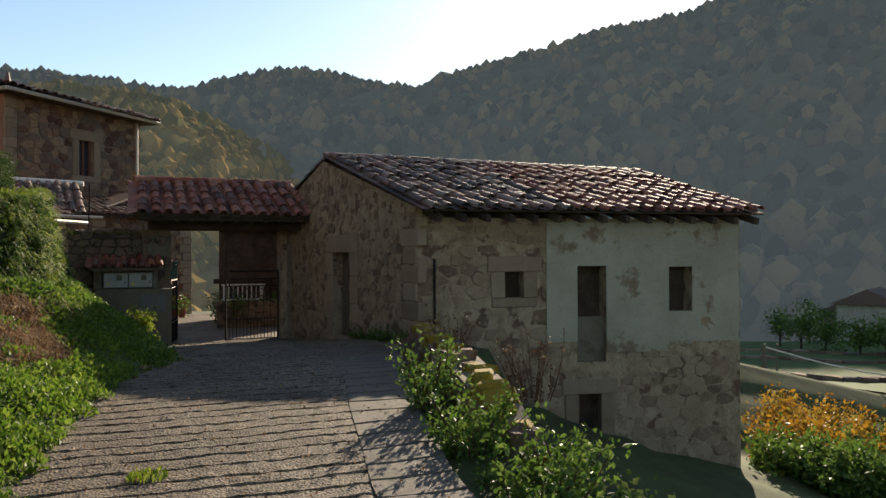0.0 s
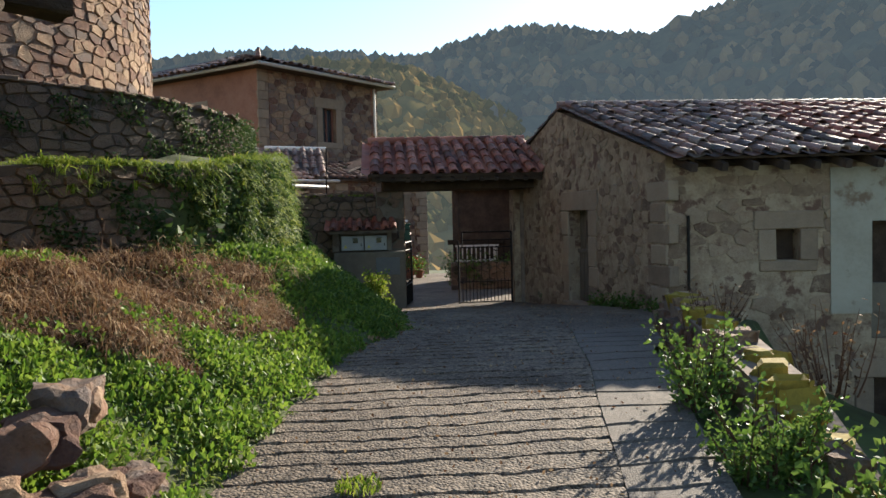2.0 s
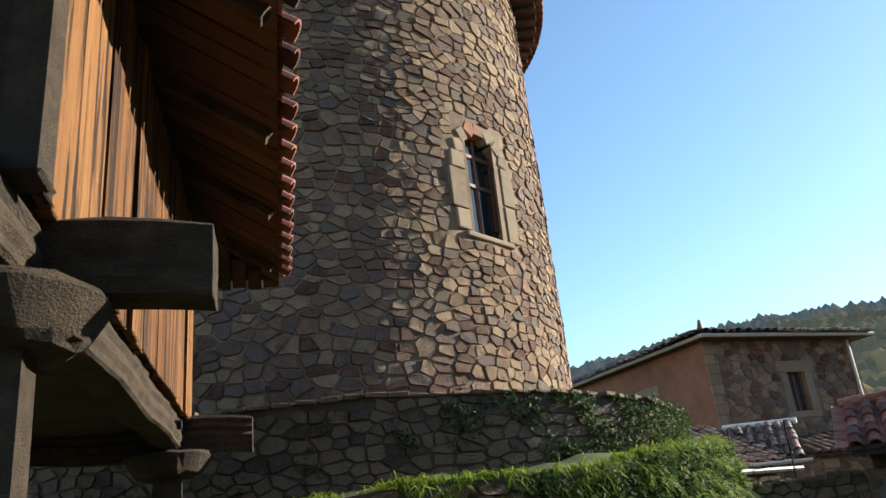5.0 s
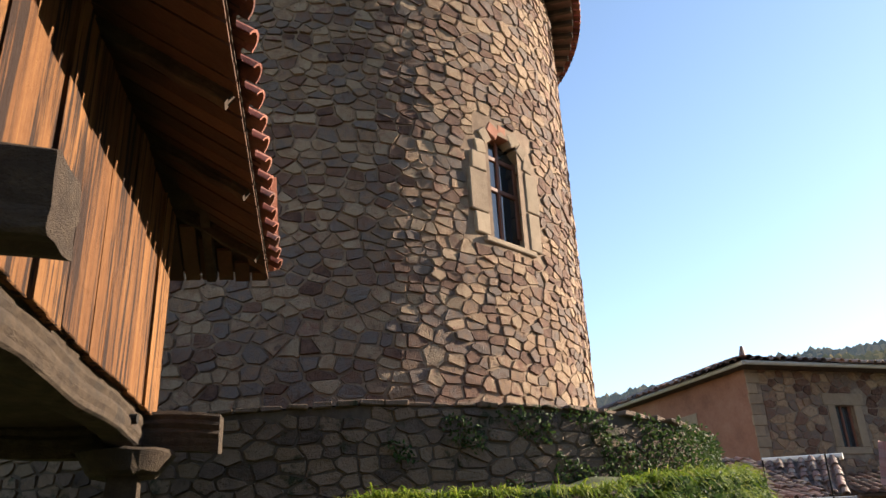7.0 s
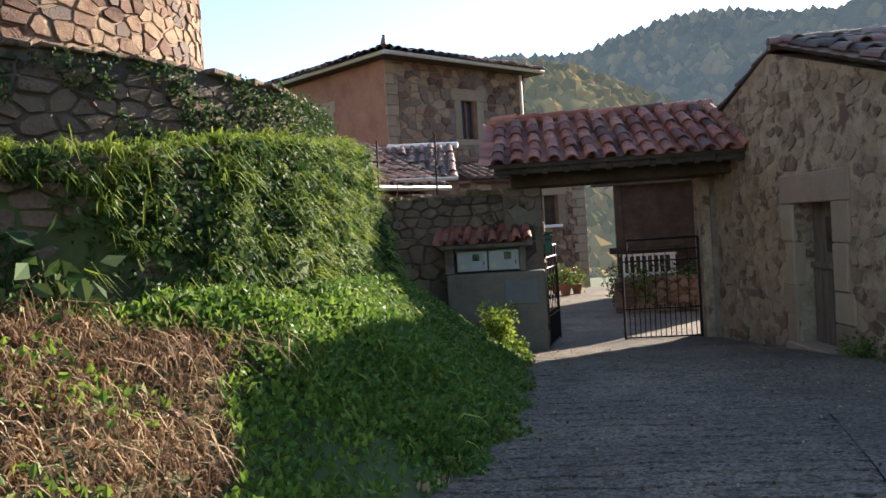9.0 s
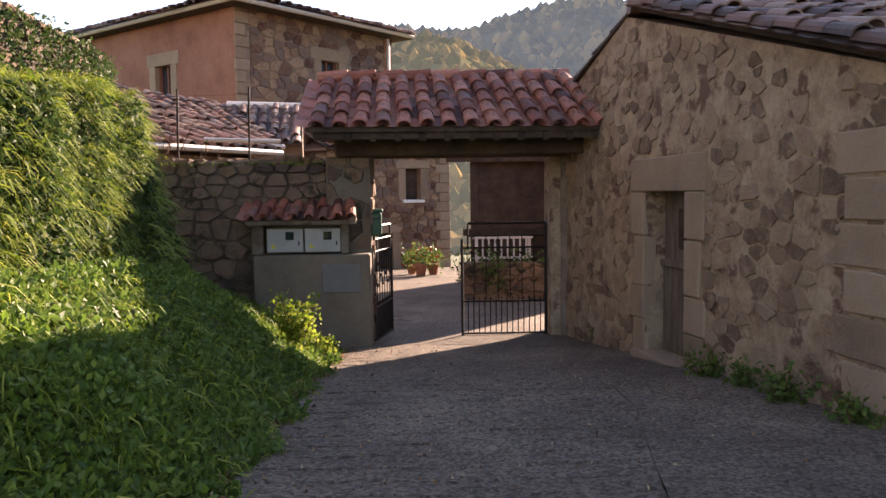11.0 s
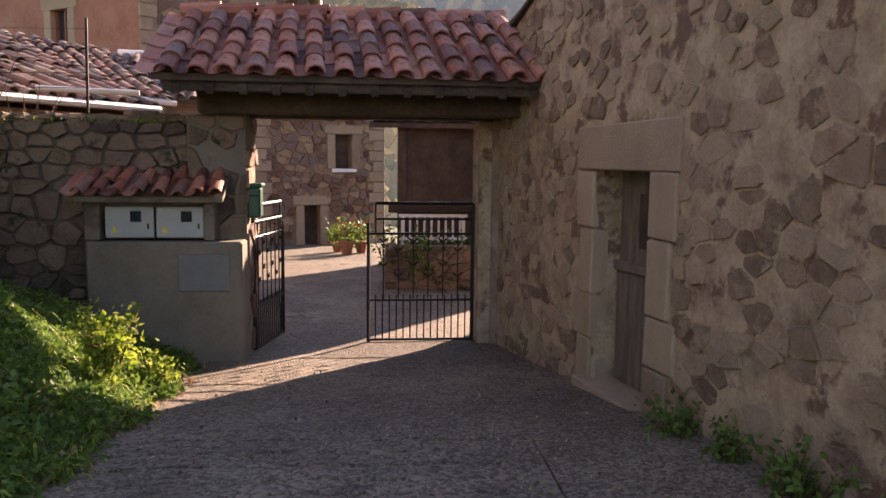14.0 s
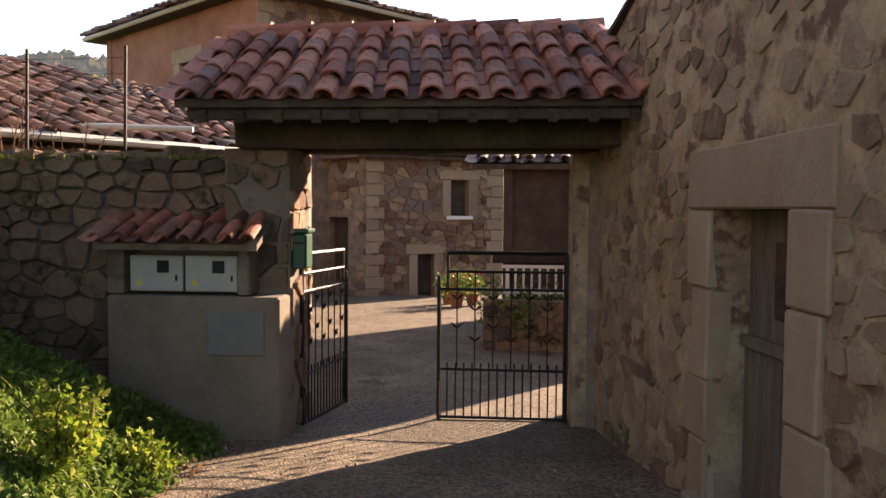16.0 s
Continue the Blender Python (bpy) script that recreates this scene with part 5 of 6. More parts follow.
back = Vector((-nc.x, -nc.y, 0)) * 3
roof_tiles(cot, Vector((*C0, 5.6)) + back - wc * 0.3, Vector((*C1, 5.6)) + back + wc * 0.2, Vector((*C0, 4.58)) + nc * 0.3 - wc * 0.3, Vector((*C1, 4.58)) + nc * 0.3 + wc * 0.2, 0.28, 0.4, joined=old_tile_i, limit=0)
slab("roof_deck", [Vector((*C0, 5.58)) + back - wc * 0.3, Vector((*C0, 4.56)) + nc * 0.3 - wc * 0.3, Vector((*C1, 4.56)) + nc * 0.3 + wc * 0.2, Vector((*C1, 5.58)) + back + wc * 0.2], 0.08, dark_wood, cot)
slab("roof_deck", [Vector((*CL, 5.58)) - n2 * 3, Vector((*CL, 4.56)) + n2 * 0.3, Vector((*C0, 4.56)) + n2 * 0.3, Vector((*C0, 5.58)) - n2 * 3], 0.08, old_tile_i, cot)

# ---- open shed on the yard's other side ----
os_ = thing("open_shed", "dark timber lean-to with a mossy tile roof", "shed")
slab("roof_deck", [(4.9, 24.9, 4.5), (4.7, 22.9, 3.85), (7.4, 22.7, 3.85), (7.4, 24.9, 4.5)], 0.09, dark_wood, os_)
roof_tiles(os_, (4.9, 24.9, 4.52), (7.4, 24.9, 4.52), (4.7, 22.9, 3.87), (7.4, 22.7, 3.87), 0.26, 0.36, joined=old_tile_i, limit=0, messy=0.03)
for p in ((5.30, 23.1), (7.3, 23.0)):
    bm = bmesh.new()
    box(bm, (*p, 2.3), (0.16, 0.16, 3.05), bevel=0.01)
    part("post", bm, dark_wood, os_)
for k in range(9):
    bm = bmesh.new()
    box(bm, (5.48 + k * 0.22, 23.12, 2.6), (0.228, 0.05, 2.4), bevel=0.005)
    part("board", bm, dark_wood, os_)
bm = bmesh.new()
box(bm, (5.9, 23.0, 2.28), (1.7, 0.14, 0.14), bevel=0.01)
part("rail", bm, grey_wood, os_)
# unseen building, added only to keep the sun off the yard
sun_block = thing("shade_building", "plain brown stone block, added out of view to shade the yard", "building")
part("wall", wall_mesh((7.45, 28.5), (7.45, 21.35), 0.3, 4.6, 0.4), brown_wall, sun_block)
# slanted along the sun's bearing, so a sunlit strip reaches the gateway
part("wall", wall_mesh((7.55, 21.5), (10.0, 24.68), 0.3, 4.6, 0.4), brown_wall, sun_block)
slab("roof", [(7.3, 28.7, 4.6), (7.3, 21.3, 4.6), (10.0, 24.8, 5.3), (10.0, 28.7, 5.3)], 0.12, old_tile_i, sun_block)
gw = tagged(part("wall_garden", wall_mesh((4.95, 21.3), (7.6, 20.9), 0.8, 1.75, 0.4), brown_wall), "low dry-stone garden wall in the yard", "wall", kind="structure")
masonry(gw, flat((4.95, 21.3), (7.6, 20.9)), 0, 2.65, 0.9, 1.8, (0.12, 0.22), (0.16, 0.4), 0.06, dark_stone_i, dark_stone_i)

# ---- parapet on the drop side ----
par = [(6.45, 9.6, 1.95), (6.1, 8.5, 2.05), (5.65, 6.6, 2.02), (5.42, 5.4, 1.9), (5.25, 4.4, 1.55), (5.1, 3.2, 1.2)]
parapet = thing("stone_parapet", "crumbling parapet wall of rubble topped with yellow moss", "wall", kind="structure")
for i in range(len(par) - 1):
    a, b = Vector(par[i]), Vector(par[i + 1])
    bm = bmesh.new()
    d = (b - a)
    s = Vector((d.y, -d.x, 0)).normalized() * 0.18
    vs = [bm.verts.new(p) for p in (a - s, b - s, b + s, a + s)]
    vl = [bm.verts.new(p) for p in (Vector((a.x, a.y, -0.3)) - s, Vector((b.x, b.y, -0.3)) - s, Vector((b.x, b.y, -0.3)) + s, Vector((a.x, a.y, -0.3)) + s)]
    bm.faces.new(vs)
    for k in range(4):
        bm.faces.new((vs[k], vl[k], vl[(k + 1) % 4], vs[(k + 1) % 4]))
    part("core", bm, brown_wall, parapet)
    n = max(3, int(d.length / 0.16))
    for k in range(n):
        for row in range(4):
            c = a.lerp(b, (k + random.random()) / n) - Vector((0, 0, row * 0.17))
            bm = bmesh.new()
            box(bm, c + Vector((random.uniform(-0.06, 0.06) - (0.12 if row else 0), 0, random.uniform(-0.03, 0.04))), (random.uniform(0.14, 0.26), random.uniform(0.16, 0.28), random.uniform(0.07, 0.13)), turn_z(random.random() * 3), bevel=0.03, jitter=0.02)
            part("stone", bm, moss_m if row == 0 and random.random() < 0.65 else stone, parapet)

# ---- stone heap at the foot of the granary ----
for k in range(13):
    x, y = 1.38 + random.uniform(-0.35, 0.32), 4.2 + random.uniform(-0.45, 0.4)
    lift = 0.15 * (k % 3)
    x += (1.4 - x) * 0.4 * (k % 3)
    st = bmesh.new()
    bmesh.ops.create_icosphere(st, subdivisions=3, radius=1)
    sx, sy, sz = random.uniform(0.13, 0.24), random.uniform(0.13, 0.22), random.uniform(0.08, 0.16)
    off = Vector((random.random() * 20, random.random() * 20, k))
    for v in st.verts:
        q = v.co.copy()
        f = 1 + 0.45 * noise.noise(q * 1.3 + off) + 0.10 * noise.noise(q * 5 + off)
        q = Vector([max(-0.72, min(0.72, c)) for c in q]) * f
        v.co = turn_z(k) @ Vector((q.x * sx, q.y * sy, q.z * sz)) * 1.02 + Vector((x, y, float(ground_z(x, y)) + 0.05 + lift))
    ob = part("loose_stone", st, stone)
    tagged(ob, "rough grey-brown field stone in a tumbled heap", "stone", "heap of stones")

# ---- roof tiles of the large roofs ----
roof_tiles(meter, (2.02, 16.42, 2.99), (3.34, 16.42, 2.99), (2.0, 15.95, 2.79), (3.36, 15.95, 2.79), 0.17, 0.25)
roof_tiles(gate_house, GR0, GR1, GE0, GE1, 0.262, 0.265, limit=300, messy=0.012)
roof_tiles(gate_house, GR1, GR0, (6.1, 17.95, 3.92), (2.8, 17.95, 3.92), 0.262, 0.265, limit=0)
roof_tiles(roof, RA, RB, EC, ED, 0.25, 0.30, joined=old_tile_i, limit=250, prefer=lambda f, j: f > 0.40, messy=0.022)
roof_tiles(roof, RB, RA, EB, EA, 0.25, 0.34, joined=old_tile_i, limit=0)

# ---- plants ----
def blades(name, pts, h, w, material, label, lean=0.5, parent=None, droop=0.25):
    """Bent grass blades standing on the given points: two segments each."""
    n = len(pts)
    pts = np.asarray(pts, float)
    a = rng.uniform(0, 2 * math.pi, n)
    hh = h * rng.uniform(0.5, 1.3, n)
    ld = rng.uniform(0, 2 * math.pi, n)
    ln = lean * rng.uniform(0.1, 1.0, n) * hh
    side = np.stack([np.cos(a), np.sin(a), np.zeros(n)], 1) * (w * rng.uniform(0.6, 1.3, n))[:, None] / 2
    dirv = np.stack([np.cos(ld), np.sin(ld), np.zeros(n)], 1)
    mid = pts + dirv * (ln * 0.4)[:, None] + np.array([0, 0, 1]) * (hh * 0.62)[:, None]
    tip = pts + dirv * (ln * 1.2)[:, None] + np.array([0, 0, 1]) * (hh * (1 - droop * rng.random(n)))[:, None]
    v = np.stack([pts - side, pts + side, mid - side * 0.8, mid + side * 0.8, tip], 1).reshape(-1, 3)
    k = np.arange(n)[:, None] * 5
    f = np.concatenate([k + [0, 1, 3], k + [0, 3, 2], k + [2, 3, 4]])
    ob = sheet(name, v, f, material, parent)
    return tagged(ob, label, "plant", kind="stuff")


def leaves(name, pts, size, material, label="", parent=None, up=0.3, kind="stuff", cat="plant"):
    """Small folded leaves, each turned its own way."""
    pts = np.asarray(pts, float)
    n = len(pts)
    d = rng.normal(size=(n, 3))
    d[:, 2] += up
    d /= np.linalg.norm(d, axis=1)[:, None]
    s = np.cross(d, rng.normal(size=(n, 3)))
    s /= np.linalg.norm(s, axis=1)[:, None]
    o = np.cross(d, s)
    L = (size * rng.uniform(0.6, 1.35, n))[:, None]
    v = np.stack([pts, pts + d * L * 0.45 + s * L * 0.3 + o * L * 0.1, pts + d * L, pts + d * L * 0.45 - s * L * 0.3 + o * L * 0.1], 1).reshape(-1, 3)
    k = np.arange(n)[:, None] * 4
    f = np.concatenate([k + [0, 1, 2], k + [0, 2, 3]])
    ob = sheet(name, v, f, material, parent)
    return tagged(ob, label, cat if label else "", kind=kind)


def scatter(n, x0, x1, y0, y1, keep):
    x, y = rng.uniform(x0, x1, n), rng.uniform(y0, y1, n)
    m = keep(x, y)
    x, y = x[m], y[m]
    return np.stack([x, y, ground_z(x, y) - 0.01], 1)


def patchy(x, y, s, t):
    return np.sin(x * s + 1.3 * np.sin(y * s * 0.7)) * np.sin(y * s * 1.1 + 0.8) > t


def bracken_zone(x, y):
    s = road_left(y) - x
    return (beyond_wall(x, y) > 0.02) & (s > 0.85 + 0.3 * np.sin(3 * y)) & (y > 6.0) & (y < 9.0 + 0.3 * np.sin(4 * x)) & (s < 3.2)


def swell(x, y):
    """Uneven height of the growth, from 0 to 1."""
    return 0.5 + 0.25 * np.sin(3.7 * x + 1.9 * np.sin(2.3 * y)) + 0.25 * np.sin(4.9 * y + 1.4 * np.sin(3.1 * x + 1))


def tufts(name, pts, per, h, w, material, label, outward=None):
    """Clumps of arching grass: each blade rises, bends over and hangs, four segments long."""
    pts = np.repeat(np.asarray(pts, float), per, 0)
    n = len(pts)
    ld = rng.uniform(0, 2 * math.pi, n)
    d = np.stack([np.cos(ld), np.sin(ld), np.zeros(n)], 1)
    if outward is not None:
        d = d * 0.6 + np.repeat(outward, per, 0)
        d /= np.linalg.norm(d, axis=1)[:, None] + 1e-6
    L = h * np.repeat(rng.uniform(0.5, 1.3, n // per), per) * rng.uniform(0.5, 1.2, n)
    side = np.cross(d, [0, 0, 1.0]) + rng.normal(0, 0.3, (n, 3))
    side *= (w * rng.uniform(0.6, 1.2, n) / 2)[:, None]
    reach = rng.uniform(0.25, 0.95, n)
    base = pts + rng.normal(0, 0.02, (n, 3)) * (1, 1, 0.3)
    rings = []
    for f, wide in ((0, 0.8), (0.35, 1.0), (0.7, 0.75), (1.0, 0.08)):
        c = base + d * (L * reach * f ** 1.2)[:, None] + np.array([0, 0, 1.0]) * (L * (1.15 * f - (0.5 + reach) * f * f))[:, None]
        rings += [c - side * wide, c + side * wide]
    v = np.stack(rings, 1).reshape(-1, 3)
    k = np.arange(n)[:, None] * 8
    f = np.concatenate([k + [2 * q, 2 * q + 1, 2 * q + 3, 2 * q + 2] for q in range(3)])
    return tagged(sheet(name, v, f, material), label, "plant", kind="stuff")


def on_mound(n, a0, a1, f0, f1):
    """Points on the turf bulge, with their outward directions."""
    a, f = rng.uniform(a0, a1, n), rng.uniform(f0, f1, n)
    rr = terrace_radius(a) + mound_offset(a, f)
    c, sn = np.cos(np.radians(a)), np.sin(np.radians(a))
    z = terrace_top(a) + 0.05
    return np.stack([TOWER[0] + c * rr, TOWER[1] + sn * rr, z + (2.1 - z) * f], 1), np.stack([c, sn, np.zeros(n)], 1), a, f


# leafy turf on the low bank
P = scatter(90000, -0.5, 3.2, 2.5, 10.5, lambda x, y: (x < road_left(y) - 0.02 - 0.12 * np.abs(np.sin(5 * y)) + 0.05 * np.sin(13 * y)) & (beyond_wall(x, y) > 0.05) & ~bracken_zone(x, y) & (x > 0.0))
hs = swell(P[:, 0], P[:, 1])
Q2 = P[hs + rng.normal(0, 0.25, len(P)) > 0.25][:46000].copy()
Q2[:, 2] += rng.uniform(0.0, 0.05, len(Q2)) + 0.10 * swell(Q2[:, 0], Q2[:, 1]) * rng.random(len(Q2))
leaves("low_weeds", Q2, 0.048, turf_leaf, "dense low nettles and clover on the bank", up=0.9)
tufts("grass", P[-1500:], 9, 0.12, 0.008, grass_m, "bright green backlit grass on the bank")
P = scatter(900, 1.8, 3.3, -1.5, 16, lambda x, y: np.abs(x - road_left(y)) < 0.10 + 0.08 * np.sin(4 * y))
tufts("grass", P, 5, 0.07, 0.007, grass_m, "short grass creeping over the road edge")
# bank between the terrace and the gateway
P = scatter(60000, 0.8, 3.4, 9.0, 16.2, lambda x, y: (x < road_left(y) + 0.02 + 0.08 * np.sin(7 * y)) & (beyond_wall(x, y) > 0.02))
Q2 = P[:30000].copy()
Q2[:, 2] += rng.uniform(0.0, 0.05, len(Q2)) + 0.12 * swell(Q2[:, 0], Q2[:, 1]) * rng.random(len(Q2))
leaves("low_weeds", Q2, 0.055, dark_leaf, "dark green weeds on the shaded bank", up=0.5)
tufts("grass", P[-1700:], 12, 0.22, 0.010, grass_m, "long grass hanging down the steep bank")
# turf bulge: leafy cover below, long hanging grass above
P, o, a, f = on_mound(24000, -38, 15, 0.02, 0.85)
m = np.sin(a * 0.8) * np.sin(f * 9 + a * 0.3) + (a + 30) / 16 > 0.0
leaves("ivy", P[m] + o[m] * rng.uniform(0, 0.10, (m.sum(), 1)), 0.06, ivy_m, "glossy ivy covering the retaining wall", up=-0.2)
P, o, a, f = on_mound(1500, -38, 15, 0.0, 0.95)
m = np.sin(a * 1.1 + 1) * np.sin(f * 7) + (a + 30) / 20 + rng.normal(0, 0.3, len(a)) > 0.15
tufts("grass", P[m], 13, 0.26, 0.010, grass_m, "long grass tufts hanging over the terrace end", o[m])
# terrace top and its overhanging fringe
n = 1700
a = rng.uniform(-95, 20, n)
a = a[np.sin(a * 0.4) + np.sin(a * 1.1 + 1) + rng.normal(0, 0.9, n) > -0.6]
n = len(a)
r = terrace_radius(a) - np.abs(rng.normal(0, 0.22, n)) + 0.05
c, sn = np.cos(np.radians(a)), np.sin(np.radians(a))
tufts("grass", np.stack([TOWER[0] + c * r, TOWER[1] + sn * r, terrace_top(a) + 0.01], 1), 11, 0.16, 0.009, grass_m, "sunlit grass fringe along the terrace edge", np.stack([c, sn, np.zeros(n)], 1) * 0.5)
a = rng.uniform(-48, -30, 26)
c, sn = np.cos(np.radians(a)), np.sin(np.radians(a))
r = terrace_radius(a) + 0.04
tufts("grass", np.stack([TOWER[0] + c * r, TOWER[1] + sn * r, terrace_top(a) - rng.random(26) * 0.3], 1), 14, 0.3, 0.010, grass_m, "single grass tufts rooted in the wall", np.stack([c, sn, np.zeros(26)], 1))
# creeper on the wall and plinth
n = 9000
a, z = rng.uniform(-52, -20, n), rng.uniform(2.4, 3.75, n)
m = (np.sin(a * 0.6) * np.sin(z * 5 + a * 0.5) + (a + 44) / 30 - (3.3 - z) * 0.5 > 0.25) & (z < terrace_top(a))
a, z = np.radians(a[m]), z[m]
rr = terrace_radius(np.degrees(a)) + np.abs(rng.normal(0.06, 0.05, len(a)))
leaves("ivy", np.stack([TOWER[0] + np.cos(a) * rr, TOWER[1] + np.sin(a) * rr, z], 1), 0.06, ivy_m, "thin ivy creeping over the wall stones", up=-0.3)
n = 16000
a, z = rng.uniform(-60, 20, n), rng.uniform(3.6, 4.72, n)
m = (np.sin(a * 0.5) * np.sin(z * 7 + a * 0.3) + (a + 28) / 22 > 0.15) & (z < np.interp(a, [-57, -43, -20, 10], [4.55, 4.6, 4.66, 4.62]) + 0.05 * np.sin(a * 3))
a, z = np.radians(a[m]), z[m]
rr = plinth_radius(np.degrees(a)) + np.abs(rng.normal(0.06, 0.04, len(a)))
leaves("ivy", np.stack([TOWER[0] + np.cos(a) * rr, TOWER[1] + np.sin(a) * rr, z], 1), 0.05, ivy_m, "small-leaved ivy on the tower plinth", up=-0.2)
# dry bracken heap below the wall
P = scatter(60000, -1.6, 2.6, 5.4, 10.2, bracken_zone)
P[:, 2] += 0.13 * swell(P[:, 0] * 1.5, P[:, 1] * 1.5) ** 2 * rng.uniform(0.3, 1.0, len(P))
tufts("dry_bracken", P[:3000], 6, 0.2, 0.007, bracken_m, "collapsed brown bracken heaped under the wall")
leaves("dry_bracken", P[3800:11000], 0.045, bracken_m, "crumpled brown leaves among the bracken", up=0.1)
tufts("dry_bracken", P[15000:15260], 4, 0.55, 0.005, bracken_m, "long pale dry stalks among the bracken")
P = scatter(6000, -1.0, 1.9, 5.6, 9.8, lambda x, y: bracken_zone(x, y) & patchy(x, y, 4, 0.25))
leaves("low_weeds", P + [0, 0, 0.1], 0.05, turf_leaf, "small green weeds among the bracken", up=0.6)


def bush(name, base, n_stem, height, spread, leaf_mat, leaf_size, per_stem, label, lean=(0, 0)):
    """Stems that fork from a base, with leaves along them."""
    root = thing(name, label, "shrub")
    bm = bmesh.new()
    pts = []
    for _ in range(n_stem):
        a, r = random.uniform(0, 6.28), spread * math.sqrt(random.random())
        p = Vector(base) + Vector((math.cos(a) * r * 0.7, math.sin(a) * r * 0.7, 0))
        h = height * random.uniform(0.45, 1.1)
        d = Vector((math.cos(a) * 0.35 + lean[0], math.sin(a) * 0.35 + lean[1], 1.0)).normalized()
        q = p
        for k in range(5):
            d = (d + Vector([random.uniform(-0.18, 0.18) for _ in range(3)])).normalized()
            nxt = q + d * h / 5
            bar(bm, q, nxt, 0.008 * (1 - k * 0.15), 4, 0.008 * (0.85 - k * 0.15))
            for _ in range(per_stem // 5):
                c = q.lerp(nxt, random.random()) + Vector([random.gauss(0, leaf_size * 0.9) for _ in range(3)])
                pts.append(c)
            q = nxt
    tagged(part("stem", bm, soffit_wood, root), kind="stuff")
    leaves("foliage", pts, leaf_size, leaf_mat, parent=root)
    return root


bush("roadside_shrub", (4.95, 5.6, 1.7), 26, 0.6, 0.2, dark_leaf, 0.045, 50, "tall leafy nettle clump at the road edge")
bush("roadside_shrub", (4.85, 4.6, 1.55), 32, 0.55, 0.24, dark_leaf, 0.045, 55, "bright backlit weeds beside the concrete strip")
bush("roadside_shrub", (5.0, 3.8, 1.3), 30, 0.6, 0.28, dark_leaf, 0.055, 70, "leafy weeds growing out of the drop")
bush("roadside_shrub", (4.75, 3.0, 1.05), 20, 0.45, 0.25, dark_leaf, 0.05, 60, "low green weeds at the strip's edge")
bush("bramble", (5.6, 4.2, 0.75), 46, 0.6, 0.45, ivy_m, 0.07, 90, "dark bramble thicket over the parapet end")
bush("bramble", (5.8, 3.4, 0.4), 46, 0.6, 0.5, ivy_m, 0.07, 90, "dark bramble thicket below the parapet")
bush("bramble", (6.3, 3.0, 0.05), 40, 0.6, 0.5, ivy_m, 0.07, 80, "dark bramble thicket below the parapet")
bush("dry_shrub", (6.0, 7.6, 1.85), 26, 0.5, 0.25, bracken_m, 0.04, 16, "dry brown seed heads behind the parapet")
bush("dry_shrub", (6.5, 6.6, 1.5), 24, 0.75, 0.3, bracken_m, 0.045, 14, "pale dry thistle stalks beyond the wall")
for x, y, z in ((6.8, 12.0, 1.5), (6.75, 12.6, 1.5), (6.45, 15.9, 1.2), (6.7, 13.1, 1.45), (7.0, 11.3, 1.55)):
    bush("wall_weed", (x - 0.12, y, float(ground_z(x - 0.25, y))), 10, 0.26, 0.14, dark_leaf, 0.05, 40, "small dark weed clump at the barn's foot")
bush("bank_weed", (2.9, 14.1, 1.7), 22, 0.42, 0.12, grass_m, 0.05, 50, "sunlit weeds on the bank by the meter block")
bush("bank_weed", (3.05, 14.7, 1.4), 16, 0.22, 0.16, grass_m, 0.045, 50, "sunlit weeds at the foot of the bank")
bush("broad_leaf_weed", (0.92, 8.55, 2.55), 9, 0.42, 0.16, ivy_m, 0.13, 15, "glossy broad-leaved weed in front of the wall")
bush("dry_shrub", (0.35, 8.2, 2.5), 9, 0.6, 0.14, bracken_m, 0.02, 5, "bare dry twigs by the retaining wall")
bush("dry_shrub", (1.2, 17.0, 3.4), 12, 0.5, 0.3, bracken_m, 0.02, 5, "bare creeper twigs on the yard wall")
bush("dry_shrub", (0.75, 16.8, 3.4), 16, 0.9, 0.3, bracken_m, 0.02, 5, "bare creeper twigs on the yard wall")
bush("vine", (2.9, 33.2, 5.9), 18, 0.9, 0.3, bracken_m, 0.05, 10, "bare vine on the house wall")

# moss and grass on the yard wall
n = 2600
P = np.stack([rng.uniform(0.6, 2.9, n), 16.6 + rng.normal(0, 0.1, n), np.full(n, 3.47)], 1)
blades("grass", P, 0.05, 0.012, grass_m, "thin moss and grass on the wall top", 0.8)

# flower pots by the cottage
for x, y, s in ((4.15, 27.6, 1.0), (4.5, 27.9, 0.9), (3.9, 28.2, 0.8)):
    gz = float(road_z(y)) + 0.02
    pot = thing("flower_pot", "terracotta pot with red geraniums", "flower pot", "pots in the yard")
    bm = bmesh.new()
    bar(bm, (x, y, gz), (x, y, gz + 0.32 * s), 0.12 * s, 12, 0.19 * s)
    part("pot", bm, terracotta, pot)
    pts = np.array([x, y, gz + 0.5 * s]) + rng.normal(0, 0.17 * s, (260, 3))
    leaves("foliage", pts, 0.09, dark_leaf, parent=pot)
    pts = np.array([x, y, gz + 0.55 * s]) + rng.normal(0, 0.17 * s, (60, 3))
    leaves("blossom", pts, 0.07, red_flower, parent=pot)
for x, y in ((5.6, 21.4), (6.3, 21.5), (7.0, 21.3), (5.2, 22.0)):
    bush("garden_shrub", (x, y, 1.2), 16, 0.85, 0.3, (dark_leaf, ivy_m, autumn_m, dark_leaf)[int(x * 10) % 4], 0.07, 50, "garden shrub behind the low stone wall")
bench = thing("white_rail", "white slatted garden rail in the yard", "rail")
for k in range(9):
    bm = bmesh.new()
    box(bm, (5.3 + k * 0.13, 22.6, 1.95), (0.035, 0.03, 0.5))
    part("slat", bm, zinc, bench)
bm = bmesh.new()
box(bm, (5.85, 22.6, 2.18), (1.25, 0.04, 0.05))
part("rail", bm, zinc, bench)
bm = bmesh.new()
